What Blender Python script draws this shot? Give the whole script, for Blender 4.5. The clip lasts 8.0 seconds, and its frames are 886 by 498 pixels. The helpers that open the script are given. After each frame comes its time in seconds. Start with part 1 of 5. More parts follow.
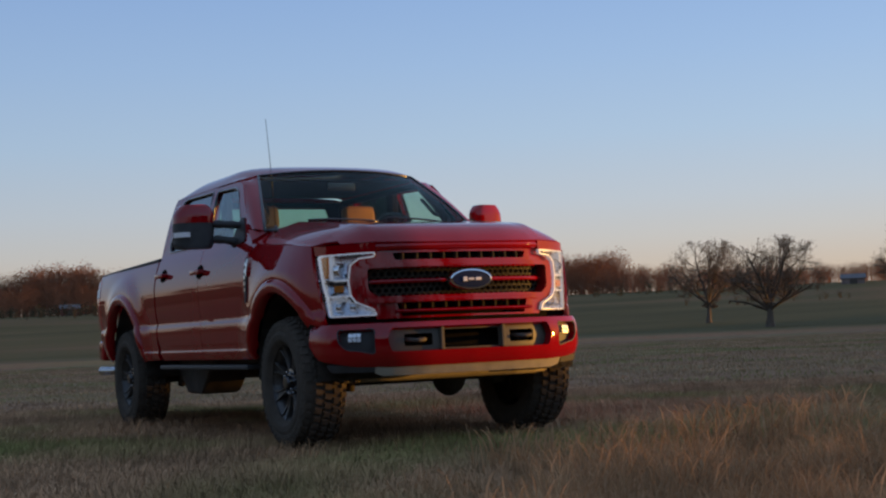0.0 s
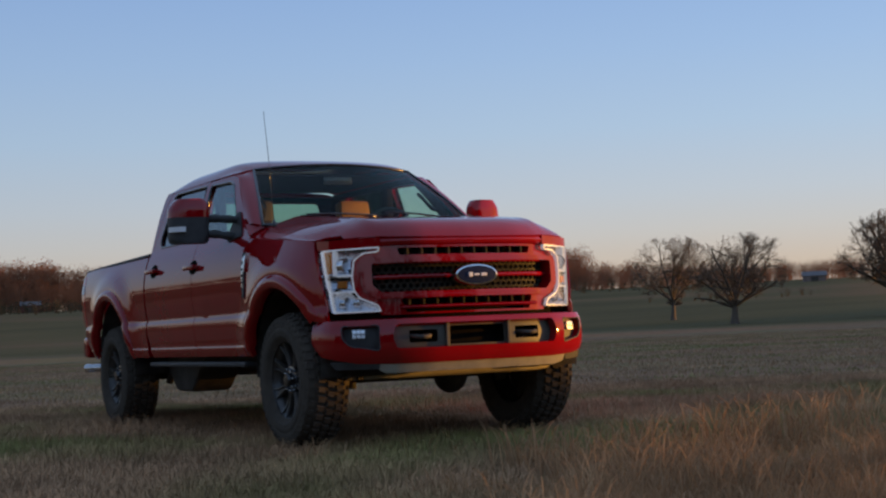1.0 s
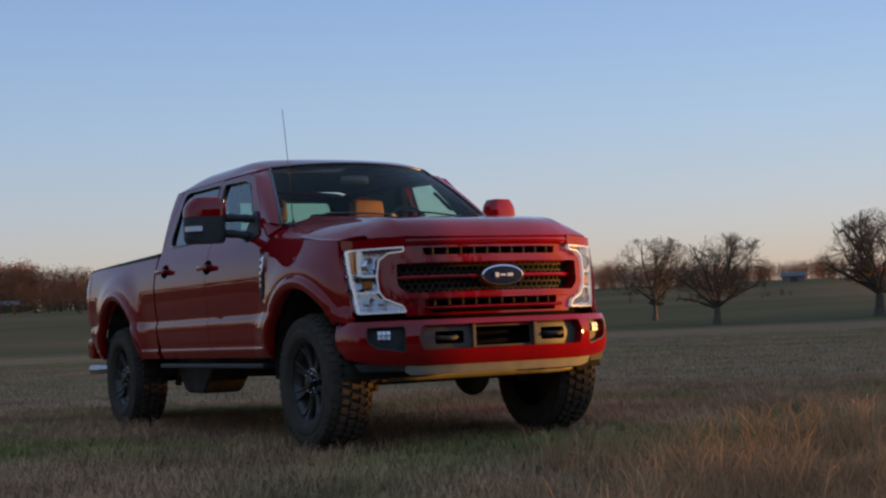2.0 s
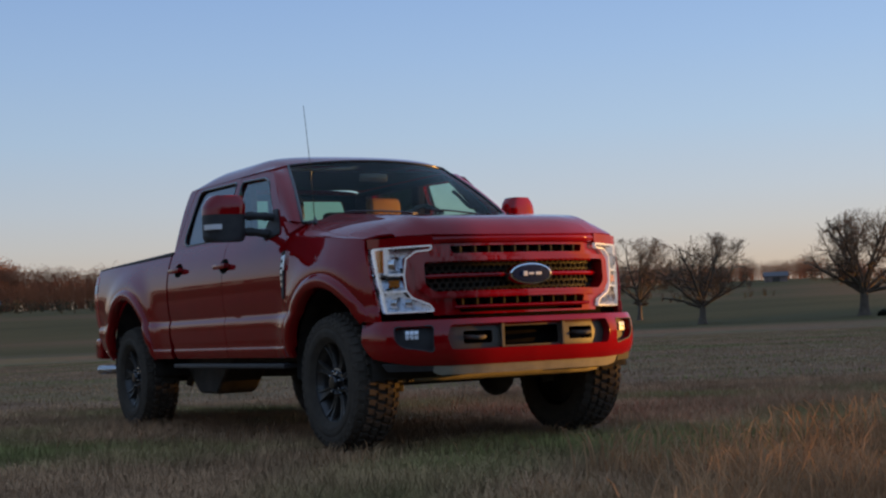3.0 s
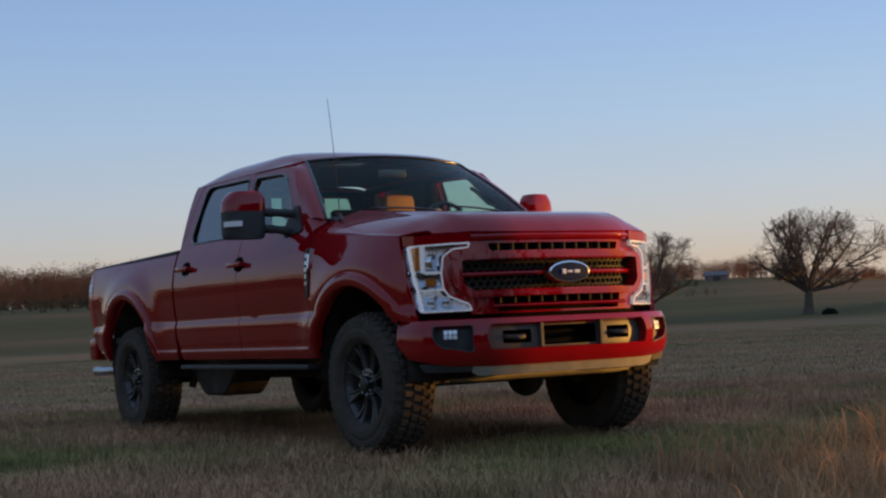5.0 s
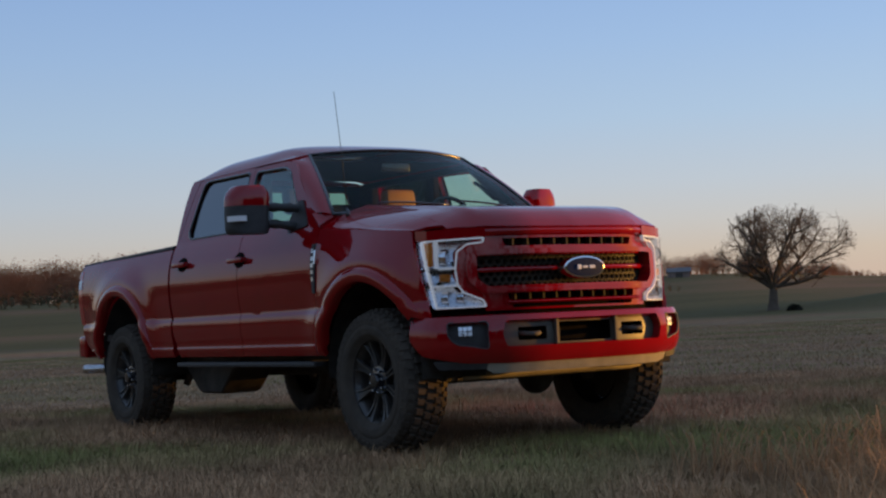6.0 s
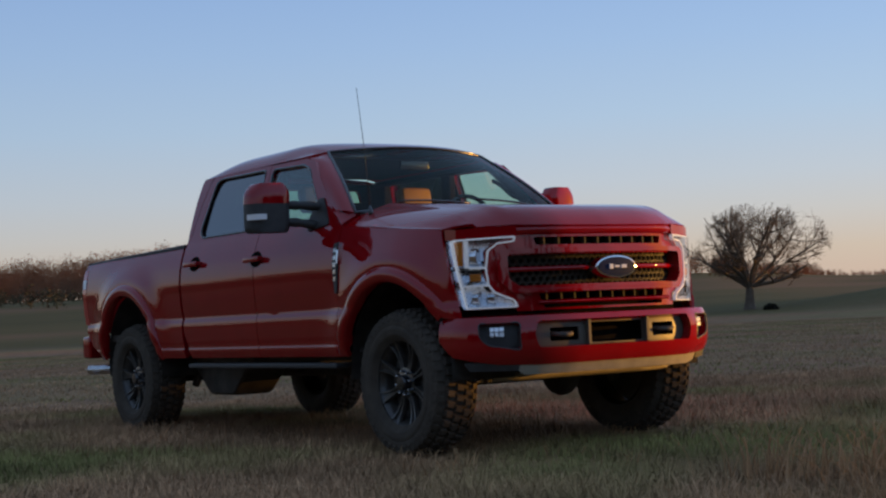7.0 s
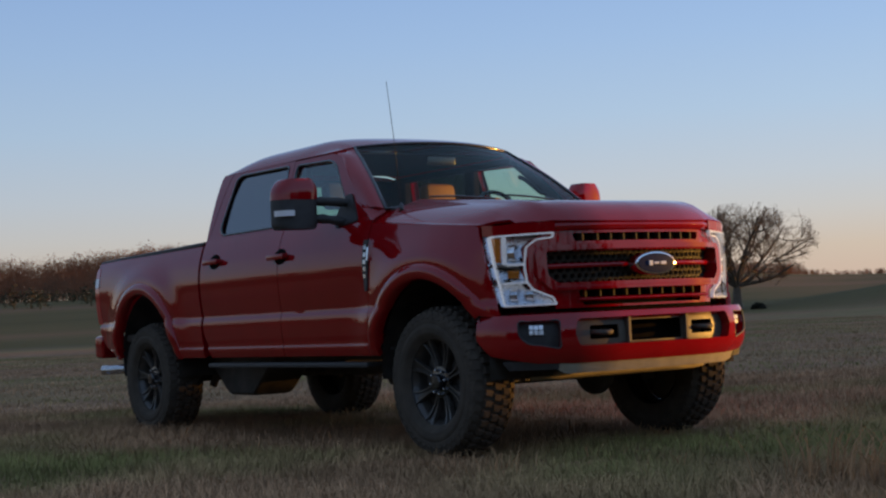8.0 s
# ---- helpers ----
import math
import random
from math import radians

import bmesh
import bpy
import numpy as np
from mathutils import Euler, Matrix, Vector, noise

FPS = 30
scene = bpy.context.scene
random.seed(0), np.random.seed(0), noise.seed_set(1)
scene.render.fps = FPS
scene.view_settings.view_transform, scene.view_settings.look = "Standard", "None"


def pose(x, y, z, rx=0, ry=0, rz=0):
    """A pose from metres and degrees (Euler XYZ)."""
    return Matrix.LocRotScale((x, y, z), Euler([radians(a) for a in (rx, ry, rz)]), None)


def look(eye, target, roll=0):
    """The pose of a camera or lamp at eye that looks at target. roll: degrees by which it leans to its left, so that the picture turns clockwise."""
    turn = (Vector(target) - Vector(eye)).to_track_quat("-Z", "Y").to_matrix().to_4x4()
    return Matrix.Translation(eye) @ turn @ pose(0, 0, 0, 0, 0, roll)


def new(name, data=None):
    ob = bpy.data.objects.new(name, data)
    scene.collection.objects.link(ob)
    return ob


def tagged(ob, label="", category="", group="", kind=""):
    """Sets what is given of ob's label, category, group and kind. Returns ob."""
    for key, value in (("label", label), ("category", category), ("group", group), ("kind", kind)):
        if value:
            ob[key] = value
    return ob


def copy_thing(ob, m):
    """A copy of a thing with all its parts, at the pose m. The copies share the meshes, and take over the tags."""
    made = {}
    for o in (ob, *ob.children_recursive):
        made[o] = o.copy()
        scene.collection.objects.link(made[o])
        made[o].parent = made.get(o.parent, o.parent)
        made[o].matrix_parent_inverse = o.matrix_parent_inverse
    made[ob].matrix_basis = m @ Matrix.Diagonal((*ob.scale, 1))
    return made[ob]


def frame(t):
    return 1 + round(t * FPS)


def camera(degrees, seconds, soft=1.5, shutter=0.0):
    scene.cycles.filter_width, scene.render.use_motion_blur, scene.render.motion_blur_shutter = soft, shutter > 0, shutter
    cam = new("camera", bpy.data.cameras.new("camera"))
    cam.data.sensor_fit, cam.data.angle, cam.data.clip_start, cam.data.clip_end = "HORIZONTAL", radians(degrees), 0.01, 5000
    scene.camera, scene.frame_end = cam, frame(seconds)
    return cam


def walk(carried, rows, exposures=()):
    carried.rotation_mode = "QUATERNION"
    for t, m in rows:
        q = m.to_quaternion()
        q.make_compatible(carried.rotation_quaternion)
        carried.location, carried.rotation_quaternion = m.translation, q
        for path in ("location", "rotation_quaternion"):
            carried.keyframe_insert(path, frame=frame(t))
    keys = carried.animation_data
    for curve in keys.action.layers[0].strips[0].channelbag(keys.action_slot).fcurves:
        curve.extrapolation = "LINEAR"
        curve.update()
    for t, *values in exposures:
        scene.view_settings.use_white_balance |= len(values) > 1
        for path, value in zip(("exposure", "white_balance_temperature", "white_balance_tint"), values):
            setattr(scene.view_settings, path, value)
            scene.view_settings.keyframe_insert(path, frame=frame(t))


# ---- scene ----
cam = camera(33.3, 8.0, soft=2.3)
PATH = [
    (0, (-4.609, -9.519, 0.725), (-3.7, -7.741, 0.839), -2.5),
    (0.5, (-4.699, -9.386, 0.727), (-3.764, -7.622, 0.837), -2.5),
    (1, (-4.78, -9.245, 0.732), (-3.826, -7.49, 0.84), -2.5),
    (1.5, (-4.873, -9.102, 0.743), (-3.905, -7.355, 0.85), -2.5),
    (3, (-5.158, -8.715, 0.76), (-4.158, -6.986, 0.866), -2.5),
    (3.5, (-5.246, -8.579, 0.762), (-4.231, -6.859, 0.866), -2.6),
    (4, (-5.332, -8.445, 0.768), (-4.302, -6.734, 0.872), -2.6),
    (4.5, (-5.445, -8.328, 0.778), (-4.397, -6.628, 0.882), -2.6),
    (6, (-5.713, -7.888, 0.799), (-4.601, -6.228, 0.894), -2.7),
    (6.5, (-5.805, -7.723, 0.81), (-4.676, -6.075, 0.903), -2.7),
    (7, (-5.896, -7.558, 0.823), (-4.754, -5.919, 0.915), -2.7),
    (7.5, (-5.973, -7.396, 0.832), (-4.822, -5.763, 0.922), -2.8),
    (8, (-6.044, -7.231, 0.825), (-4.884, -5.605, 0.916), -2.8),
]
walk(cam, [(t, look(eye, target, roll)) for t, eye, target, roll in PATH], exposures=[(0.0, 0.15, 6610, 11)])

# ---- world, sun ----
SUN_AZ, SUN_EL = math.radians(108.0), math.radians(1.4)   # azimuth from +y towards +x
world = bpy.data.worlds.new("dusk_sky")
scene.world = world
world.use_nodes = True
wn, wl = world.node_tree.nodes, world.node_tree.links
sky = wn.new("ShaderNodeTexSky")
sky.sky_type = "NISHITA"
sky.sun_disc = False
sky.sun_elevation = SUN_EL
sky.sun_rotation = SUN_AZ
sky.air_density, sky.dust_density, sky.ozone_density = 1.0, 1.2, 1.5


def node(kind, **values):
    k = wn.new("ShaderNode" + kind)
    for key, value in values.items():
        k.inputs[key].default_value = value
    return k


# the sky's own colours from horizon to zenith: rose haze low down, clear blue above; a warm glow round the sun
tco = wn.new("ShaderNodeTexCoord")
sep = wn.new("ShaderNodeSeparateXYZ")
wl.new(tco.outputs["Generated"], sep.inputs[0])
haze = wn.new("ShaderNodeValToRGB")
stops = [(0.0, (0.62, 0.45, 0.36)), (0.035, (0.62, 0.53, 0.44)), (0.06, (0.58, 0.585, 0.58)), (0.085, (0.525, 0.60, 0.68)), (0.13, (0.43, 0.585, 0.775)), (0.18, (0.355, 0.53, 0.80)), (0.24, (0.28, 0.455, 0.78)), (0.5, (0.27, 0.42, 0.70)), (1.0, (0.26, 0.39, 0.64))]
while len(haze.color_ramp.elements) < len(stops):
    haze.color_ramp.elements.new(0.5)
for el, (p, c) in zip(haze.color_ramp.elements, stops):
    el.position, el.color = p, (*c, 1)
wl.new(sep.outputs["Z"], haze.inputs["Fac"])
dot = wn.new("ShaderNodeVectorMath")
dot.operation = "DOT_PRODUCT"
dot.inputs[1].default_value = (math.sin(SUN_AZ), math.cos(SUN_AZ), 0.03)
wl.new(tco.outputs["Generated"], dot.inputs[0])
glow = wn.new("ShaderNodeMapRange")
glow.inputs["From Min"].default_value, glow.inputs["From Max"].default_value = 0.86, 1.0
wl.new(dot.outputs["Value"], glow.inputs["Value"])
glow2 = wn.new("ShaderNodeMath")
glow2.operation = "POWER"
glow2.inputs[1].default_value = 4.0
wl.new(glow.outputs["Result"], glow2.inputs[0])
warm = wn.new("ShaderNodeMix")
warm.data_type = "RGBA"
warm.inputs[7].default_value = (1.25, 0.66, 0.30, 1)
wl.new(glow2.outputs[0], warm.inputs["Factor"])
side = wn.new("ShaderNodeMath")
side.operation = "MULTIPLY_ADD"
side.inputs[1].default_value, side.inputs[2].default_value = 0.17, 0.895
wl.new(dot.outputs["Value"], side.inputs[0])
sided = wn.new("ShaderNodeVectorMath")
sided.operation = "SCALE"
wl.new(haze.outputs["Color"], sided.inputs[0])
wl.new(side.outputs[0], sided.inputs["Scale"])
wl.new(sided.outputs["Vector"], warm.inputs[6])
scaled = wn.new("ShaderNodeVectorMath")
scaled.operation = "SCALE"
scaled.inputs["Scale"].default_value = 0.1
wl.new(sky.outputs["Color"], scaled.inputs[0])
blend = wn.new("ShaderNodeMix")
blend.data_type = "RGBA"
blend.inputs["Factor"].default_value = 0.88
wl.new(scaled.outputs["Vector"], blend.inputs[6])
wl.new(warm.outputs[2], blend.inputs[7])
wl.new(blend.outputs[2], wn["Background"].inputs["Color"])
wn["Background"].inputs["Strength"].default_value = 1.0

sun = new("sun", bpy.data.lights.new("sun", "SUN"))
sun.data.energy, sun.data.angle, sun.data.color = 5.2, math.radians(0.4), (1.0, 0.47, 0.08)
to_sun = Vector((math.sin(SUN_AZ) * math.cos(SUN_EL), math.cos(SUN_AZ) * math.cos(SUN_EL), math.sin(SUN_EL)))
sun.matrix_world = look(to_sun * 60, (0, 0, 0))


# ---- materials ----
def mat(name, color, rough=0.5, metal=0.0, coat=0.0, var=0.0, scale=8.0, bump=0.0, bump_scale=60.0, spec=0.5, color2=None):
    m = bpy.data.materials.new(name)
    m.use_nodes = True
    n, l = m.node_tree.nodes, m.node_tree.links
    b = n["Principled BSDF"]
    b.inputs["Base Color"].default_value = (*color, 1)
    b.inputs["Roughness"].default_value = rough
    b.inputs["Metallic"].default_value = metal
    b.inputs["Coat Weight"].default_value = coat
    b.inputs["Coat Roughness"].default_value = 0.03
    b.inputs["Specular IOR Level"].default_value = spec
    tc = n.new("ShaderNodeTexCoord")
    if var or color2:
        tx = n.new("ShaderNodeTexNoise")
        tx.inputs["Scale"].default_value, tx.inputs["Detail"].default_value = scale, 6
        l.new(tc.outputs["Object"], tx.inputs["Vector"])
        rp = n.new("ShaderNodeValToRGB")
        rp.color_ramp.elements[0].position, rp.color_ramp.elements[1].position = 0.3, 0.7
        c2 = color2 or tuple(c * (1 + var) for c in color)
        c1 = color if color2 else tuple(c * (1 - var) for c in color)
        rp.color_ramp.elements[0].color, rp.color_ramp.elements[1].color = (*c1, 1), (*c2, 1)
        l.new(tx.outputs["Fac"], rp.inputs["Fac"])
        l.new(rp.outputs["Color"], b.inputs["Base Color"])
        rr = n.new("ShaderNodeMapRange")
        rr.inputs["To Min"].default_value, rr.inputs["To Max"].default_value = max(rough * 0.8, 0.0), min(rough * 1.2, 1.0)
        l.new(tx.outputs["Fac"], rr.inputs["Value"])
        l.new(rr.outputs["Result"], b.inputs["Roughness"])
    if bump:
        t2 = n.new("ShaderNodeTexNoise")
        t2.inputs["Scale"].default_value, t2.inputs["Detail"].default_value = bump_scale, 5
        l.new(tc.outputs["Object"], t2.inputs["Vector"])
        bp = n.new("ShaderNodeBump")
        bp.inputs["Strength"].default_value, bp.inputs["Distance"].default_value = bump, 0.01
        l.new(t2.outputs["Fac"], bp.inputs["Height"])
        l.new(bp.outputs["Normal"], b.inputs["Normal"])
    return m


def glass(name, tint, gloss=0.04, rough=0.0, sheen=0.75):
    """Thin glass: clear or tinted, with a mirror sheen that grows towards a glancing view."""
    m = bpy.data.materials.new(name)
    m.use_nodes = True
    n, l = m.node_tree.nodes, m.node_tree.links
    n.remove(n["Principled BSDF"])
    tr, gl, mx, lw = (n.new("ShaderNode" + k) for k in ("BsdfTransparent", "BsdfGlossy", "MixShader", "LayerWeight"))
    tr.inputs["Color"].default_value = (*tint, 1)
    gl.inputs["Roughness"].default_value = rough
    lw.inputs["Blend"].default_value = 0.5
    pw, ml = n.new("ShaderNodeMath"), n.new("ShaderNodeMath")
    pw.operation, ml.operation = "POWER", "MULTIPLY_ADD"
    pw.inputs[1].default_value = 5.0
    l.new(lw.outputs["Facing"], pw.inputs[0])
    l.new(pw.outputs[0], ml.inputs[0])
    ml.inputs[1].default_value, ml.inputs[2].default_value = sheen, gloss
    l.new(ml.outputs[0], mx.inputs[0])
    l.new(tr.outputs[0], mx.inputs[1])
    l.new(gl.outputs[0], mx.inputs[2])
    l.new(mx.outputs[0], n["Material Output"].inputs["Surface"])
    return m


def flake_paint(name, base, deep):
    """Metallic base coat with fine flake and dust, under clear lacquer."""
    m = mat(name, base, rough=0.45, metal=0.0, coat=1.0, color2=deep, scale=2.5, spec=0.0)
    n, l = m.node_tree.nodes, m.node_tree.links
    b = n["Principled BSDF"]
    tc = n.new("ShaderNodeTexCoord")
    fl = n.new("ShaderNodeTexNoise")
    fl.inputs["Scale"].default_value, fl.inputs["Detail"].default_value = 900, 2
    l.new(tc.outputs["Object"], fl.inputs["Vector"])
    bp = n.new("ShaderNodeBump")
    bp.inputs["Strength"].default_value, bp.inputs["Distance"].default_value = 0.06, 0.001
    l.new(fl.outputs["Fac"], bp.inputs["Height"])
    l.new(bp.outputs["Normal"], b.inputs["Normal"])
    b.inputs["Coat IOR"].default_value = 1.55
    dust = n.new("ShaderNodeTexNoise")
    dust.inputs["Scale"].default_value, dust.inputs["Detail"].default_value = 5, 8
    l.new(tc.outputs["Object"], dust.inputs["Vector"])
    mr = n.new("ShaderNodeMapRange")
    mr.inputs["From Min"].default_value, mr.inputs["From Max"].default_value = 0.35, 0.75
    mr.inputs["To Min"].default_value, mr.inputs["To Max"].default_value = 0.02, 0.06
    l.new(dust.outputs["Fac"], mr.inputs["Value"])
    l.new(mr.outputs["Result"], b.inputs["Coat Roughness"])
    return m


M_RED = flake_paint("red_paint", (0.29, 0.0018, 0.005), (0.25, 0.0016, 0.0045))
M_BLACK = mat("black_plastic", (0.032, 0.031, 0.030), 0.6, var=0.25, scale=20, bump=0.15, bump_scale=250)
M_GLOSS = mat("gloss_black", (0.012, 0.012, 0.014), 0.22, coat=0.5, var=0.2, scale=15)
M_CHASSIS = mat("chassis_black", (0.064, 0.055, 0.045), 0.75, var=0.4, scale=9, bump=0.3, bump_scale=80)
M_RUBBER = mat("tyre_rubber", (0.060, 0.049, 0.038), 0.85, scale=14, bump=0.2, bump_scale=120, color2=(0.086, 0.070, 0.054), spec=0.12)
M_RIM = mat("rim_black", (0.050, 0.044, 0.038), 0.35, coat=0.35, var=0.2, scale=20, spec=0.4)
M_CHROME = mat("chrome", (0.75, 0.76, 0.78), 0.08, metal=1.0, var=0.06, scale=12)
M_STEEL = mat("lug_steel", (0.55, 0.55, 0.56), 0.25, metal=1.0, var=0.1, scale=60)
# near-black colour that stands in for the shade inside openings
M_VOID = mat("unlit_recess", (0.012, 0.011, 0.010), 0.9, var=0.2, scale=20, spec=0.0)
M_GREY = mat("valance_grey", (0.27, 0.24, 0.18), 0.55, var=0.15, scale=12, bump=0.1, bump_scale=200)
M_PLATE = mat("satin_bumper_insert", (0.075, 0.066, 0.05), 0.5, metal=0.0, var=0.12, scale=15)
M_LAMP = mat("lamp_reflector", (0.78, 0.80, 0.84), 0.28, metal=0.8, var=0.10, scale=25, bump=0.4, bump_scale=24)
M_WHITE = mat("white_lens", (0.8, 0.8, 0.8), 0.25, var=0.04, scale=20)
M_LAMPWHITE = mat("lamp_light_guide", (0.8, 0.81, 0.84), 0.3, var=0.04, scale=20)
_g = M_LAMPWHITE.node_tree.nodes["Principled BSDF"]
_g.inputs["Emission Color"].default_value = (0.92, 0.95, 1.0, 1)
_g.inputs["Emission Strength"].default_value = 0.18
M_AMBER = mat("amber_reflector", (0.80, 0.24, 0.03), 0.2, coat=0.8, var=0.1, scale=60)
M_TAIL = mat("tail_lamp_red", (0.5, 0.01, 0.012), 0.12, coat=1.0, var=0.1, scale=40)
M_BLUE = mat("badge_blue", (0.016, 0.026, 0.062), 0.5, coat=0.0, var=0.1, scale=40, spec=0.03)
M_TAN = mat("tan_leather", (0.42, 0.2, 0.06), 0.5, var=0.15, scale=14, bump=0.2, bump_scale=150)
# the headrest leather again, darkened as if in shade
M_TAN_SHADED = mat("shaded_tan_leather", (0.035, 0.022, 0.014), 0.6, var=0.15, scale=14, bump=0.2, bump_scale=150)
M_DARKCLOTH = mat("dark_interior", (0.014, 0.013, 0.014), 0.8, var=0.2, scale=20, bump=0.03, bump_scale=200, spec=0.05)
M_GLASS = glass("windshield_glass", (0.86, 0.93, 0.89), 0.01, sheen=0.42)
M_TINT = glass("tinted_side_glass", (0.09, 0.13, 0.115), 0.24)
M_SIDE = glass("side_glass", (0.76, 0.88, 0.84), 0.10)
M_REAR = glass("rear_glass", (0.55, 0.70, 0.64), 0.05)
M_LENS = glass("clear_lens", (0.93, 0.95, 0.97), 0.11, 0.01)


# ---- mesh helpers ----
def link(name, bm, material, parent=None, label="", crease=35.0):
    me = bpy.data.meshes.new(name)
    for f in bm.faces:
        f.smooth = True
    for e in bm.edges:
        if len(e.link_faces) == 2 and e.calc_face_angle(0) > math.radians(crease):
            e.smooth = False
    bm.to_mesh(me)
    bm.free()
    me.materials.append(material)
    ob = new(name, me)
    if parent:
        ob.parent = parent
    if label:
        tagged(ob, label=label)
    return ob


def part(name, bm, material, parent, label="", crease=35.0):
    return link(name, bm, material, parent, label, crease)


def box(bm, lo, hi, bevel=0.0, seg=2, m=None):
    r = bmesh.ops.create_cube(bm, size=1.0)
    vs = r["verts"]
    for v in vs:
        v.co = Vector([lo[i] + (v.co[i] + 0.5) * (hi[i] - lo[i]) for i in range(3)])
    if bevel:
        es = list({e for v in vs for e in v.link_edges})
        r = bmesh.ops.bevel(bm, geom=es, offset=bevel, segments=seg, affect="EDGES", profile=0.6)
        vs = list({v for f in r["faces"] for v in f.verts} | {v for v in vs if v.is_valid})
    if m is not None:
        bmesh.ops.transform(bm, matrix=m, verts=[v for v in vs if v.is_valid])
    return bm


def boxed(lo, hi, bevel=0.0, seg=2, m=None):
    return box(bmesh.new(), lo, hi, bevel, seg, m)


def tube(bm, pts, radii, sides=10, caps=True):
    """A tapered tube along pts."""
    pts = [Vector(p) for p in pts]
    if not hasattr(radii, "__len__"):
        radii = [radii] * len(pts)
    rings = []
    for i, p in enumerate(pts):
        d = (pts[min(i + 1, len(pts) - 1)] - pts[max(i - 1, 0)]).normalized()
        a = d.orthogonal().normalized() if i == 0 else (last - d * last.dot(d)).normalized()
        last = a
        b = d.cross(a)
        rings.append([bm.verts.new(p + (a * math.cos(k * math.tau / sides) + b * math.sin(k * math.tau / sides)) * radii[i]) for k in range(sides)])
    for r0, r1 in zip(rings, rings[1:]):
        for k in range(sides):
            bm.faces.new((r0[k], r0[(k + 1) % sides], r1[(k + 1) % sides], r1[k]))
    if caps:
        bm.faces.new(rings[0][::-1])
        bm.faces.new(rings[-1])
    return bm


def lathe(bm, profile, sides=48, m=None, arc=math.tau):
    """Turns (radius, x) pairs round the x axis."""
    rings = [[bm.verts.new((x, r * math.cos(k * arc / sides), r * math.sin(k * arc / sides))) for k in range(sides)] for r, x in profile]
    for r0, r1 in zip(rings, rings[1:]):
        for k in range(sides):
            bm.faces.new((r0[k], r0[(k + 1) % sides], r1[(k + 1) % sides], r1[k]))
    if m is not None:
        bmesh.ops.transform(bm, matrix=m, verts=bm.verts)
    bmesh.ops.recalc_face_normals(bm, faces=bm.faces)
    return bm


def curve_pts(keys, n):
    """Points on a smooth line through keys (Catmull-Rom)."""
    keys = [Vector(k) for k in keys]
    out = []
    for i in range(len(keys) - 1):
        p0, p1, p2, p3 = keys[max(i - 1, 0)], keys[i], keys[i + 1], keys[min(i + 2, len(keys) - 1)]
        for k in range(n):
            t = k / n
            out.append(0.5 * ((2 * p1) + (p2 - p0) * t + (2 * p0 - 5 * p1 + 4 * p2 - p3) * t * t + (3 * p1 - p0 - 3 * p2 + p3) * t ** 3))
    return out + [keys[-1]]


def arc(cx, cz, r, a0, a1, n):
    return [(cx + r * math.cos(math.radians(a0 + (a1 - a0) * k / n)), cz + r * math.sin(math.radians(a0 + (a1 - a0) * k / n))) for k in range(n + 1)]


def rounded(pts, r, n=3):
    """A polygon with its corners rounded."""
    out, c = [], len(pts)
    for i in range(c):
        p, a, b = Vector(pts[i]), Vector(pts[i - 1]), Vector(pts[(i + 1) % c])
        rr = min(r, (a - p).length * 0.45, (b - p).length * 0.45)
        s, e = p + (a - p).normalized() * rr, p + (b - p).normalized() * rr
        out += [tuple((s * (1 - k / n) ** 2) + p * (2 * k / n * (1 - k / n)) + e * (k / n) ** 2) for k in range(n + 1)]
    return out


def panel(outline, holes, place, thick, us=(), vs=()):
    """A sheet cut to an outline with holes in (u, v), cut along lines of u and v, laid on place(u, v, depth) and given thickness.
    Its outer face takes the surface's own normals."""
    bm = bmesh.new()
    edges = []
    for loop in (outline, *holes):
        ring = [bm.verts.new((p[0], p[1], 0)) for p in loop]
        edges += [bm.edges.new((ring[i - 1], ring[i])) for i in range(len(ring))]
    bmesh.ops.triangle_fill(bm, edges=edges, use_beauty=True)
    for axis, cuts in ((0, us), (1, vs)):
        for c in cuts:
            co, no = [0, 0, 0], [0, 0, 0]
            co[axis], no[axis] = c, 1
            bmesh.ops.bisect_plane(bm, geom=bm.verts[:] + bm.edges[:] + bm.faces[:], dist=1e-5, plane_co=co, plane_no=no)
    uv = [(v.co.x, v.co.y) for v in bm.verts]
    bm.verts.index_update()
    faces = [[v.index for v in f.verts] for f in bm.faces]
    rim = [[v.index for v in e.verts] for e in bm.edges if len(e.link_faces) == 1]
    bm.free()
    return uv, faces, rim, place, thick


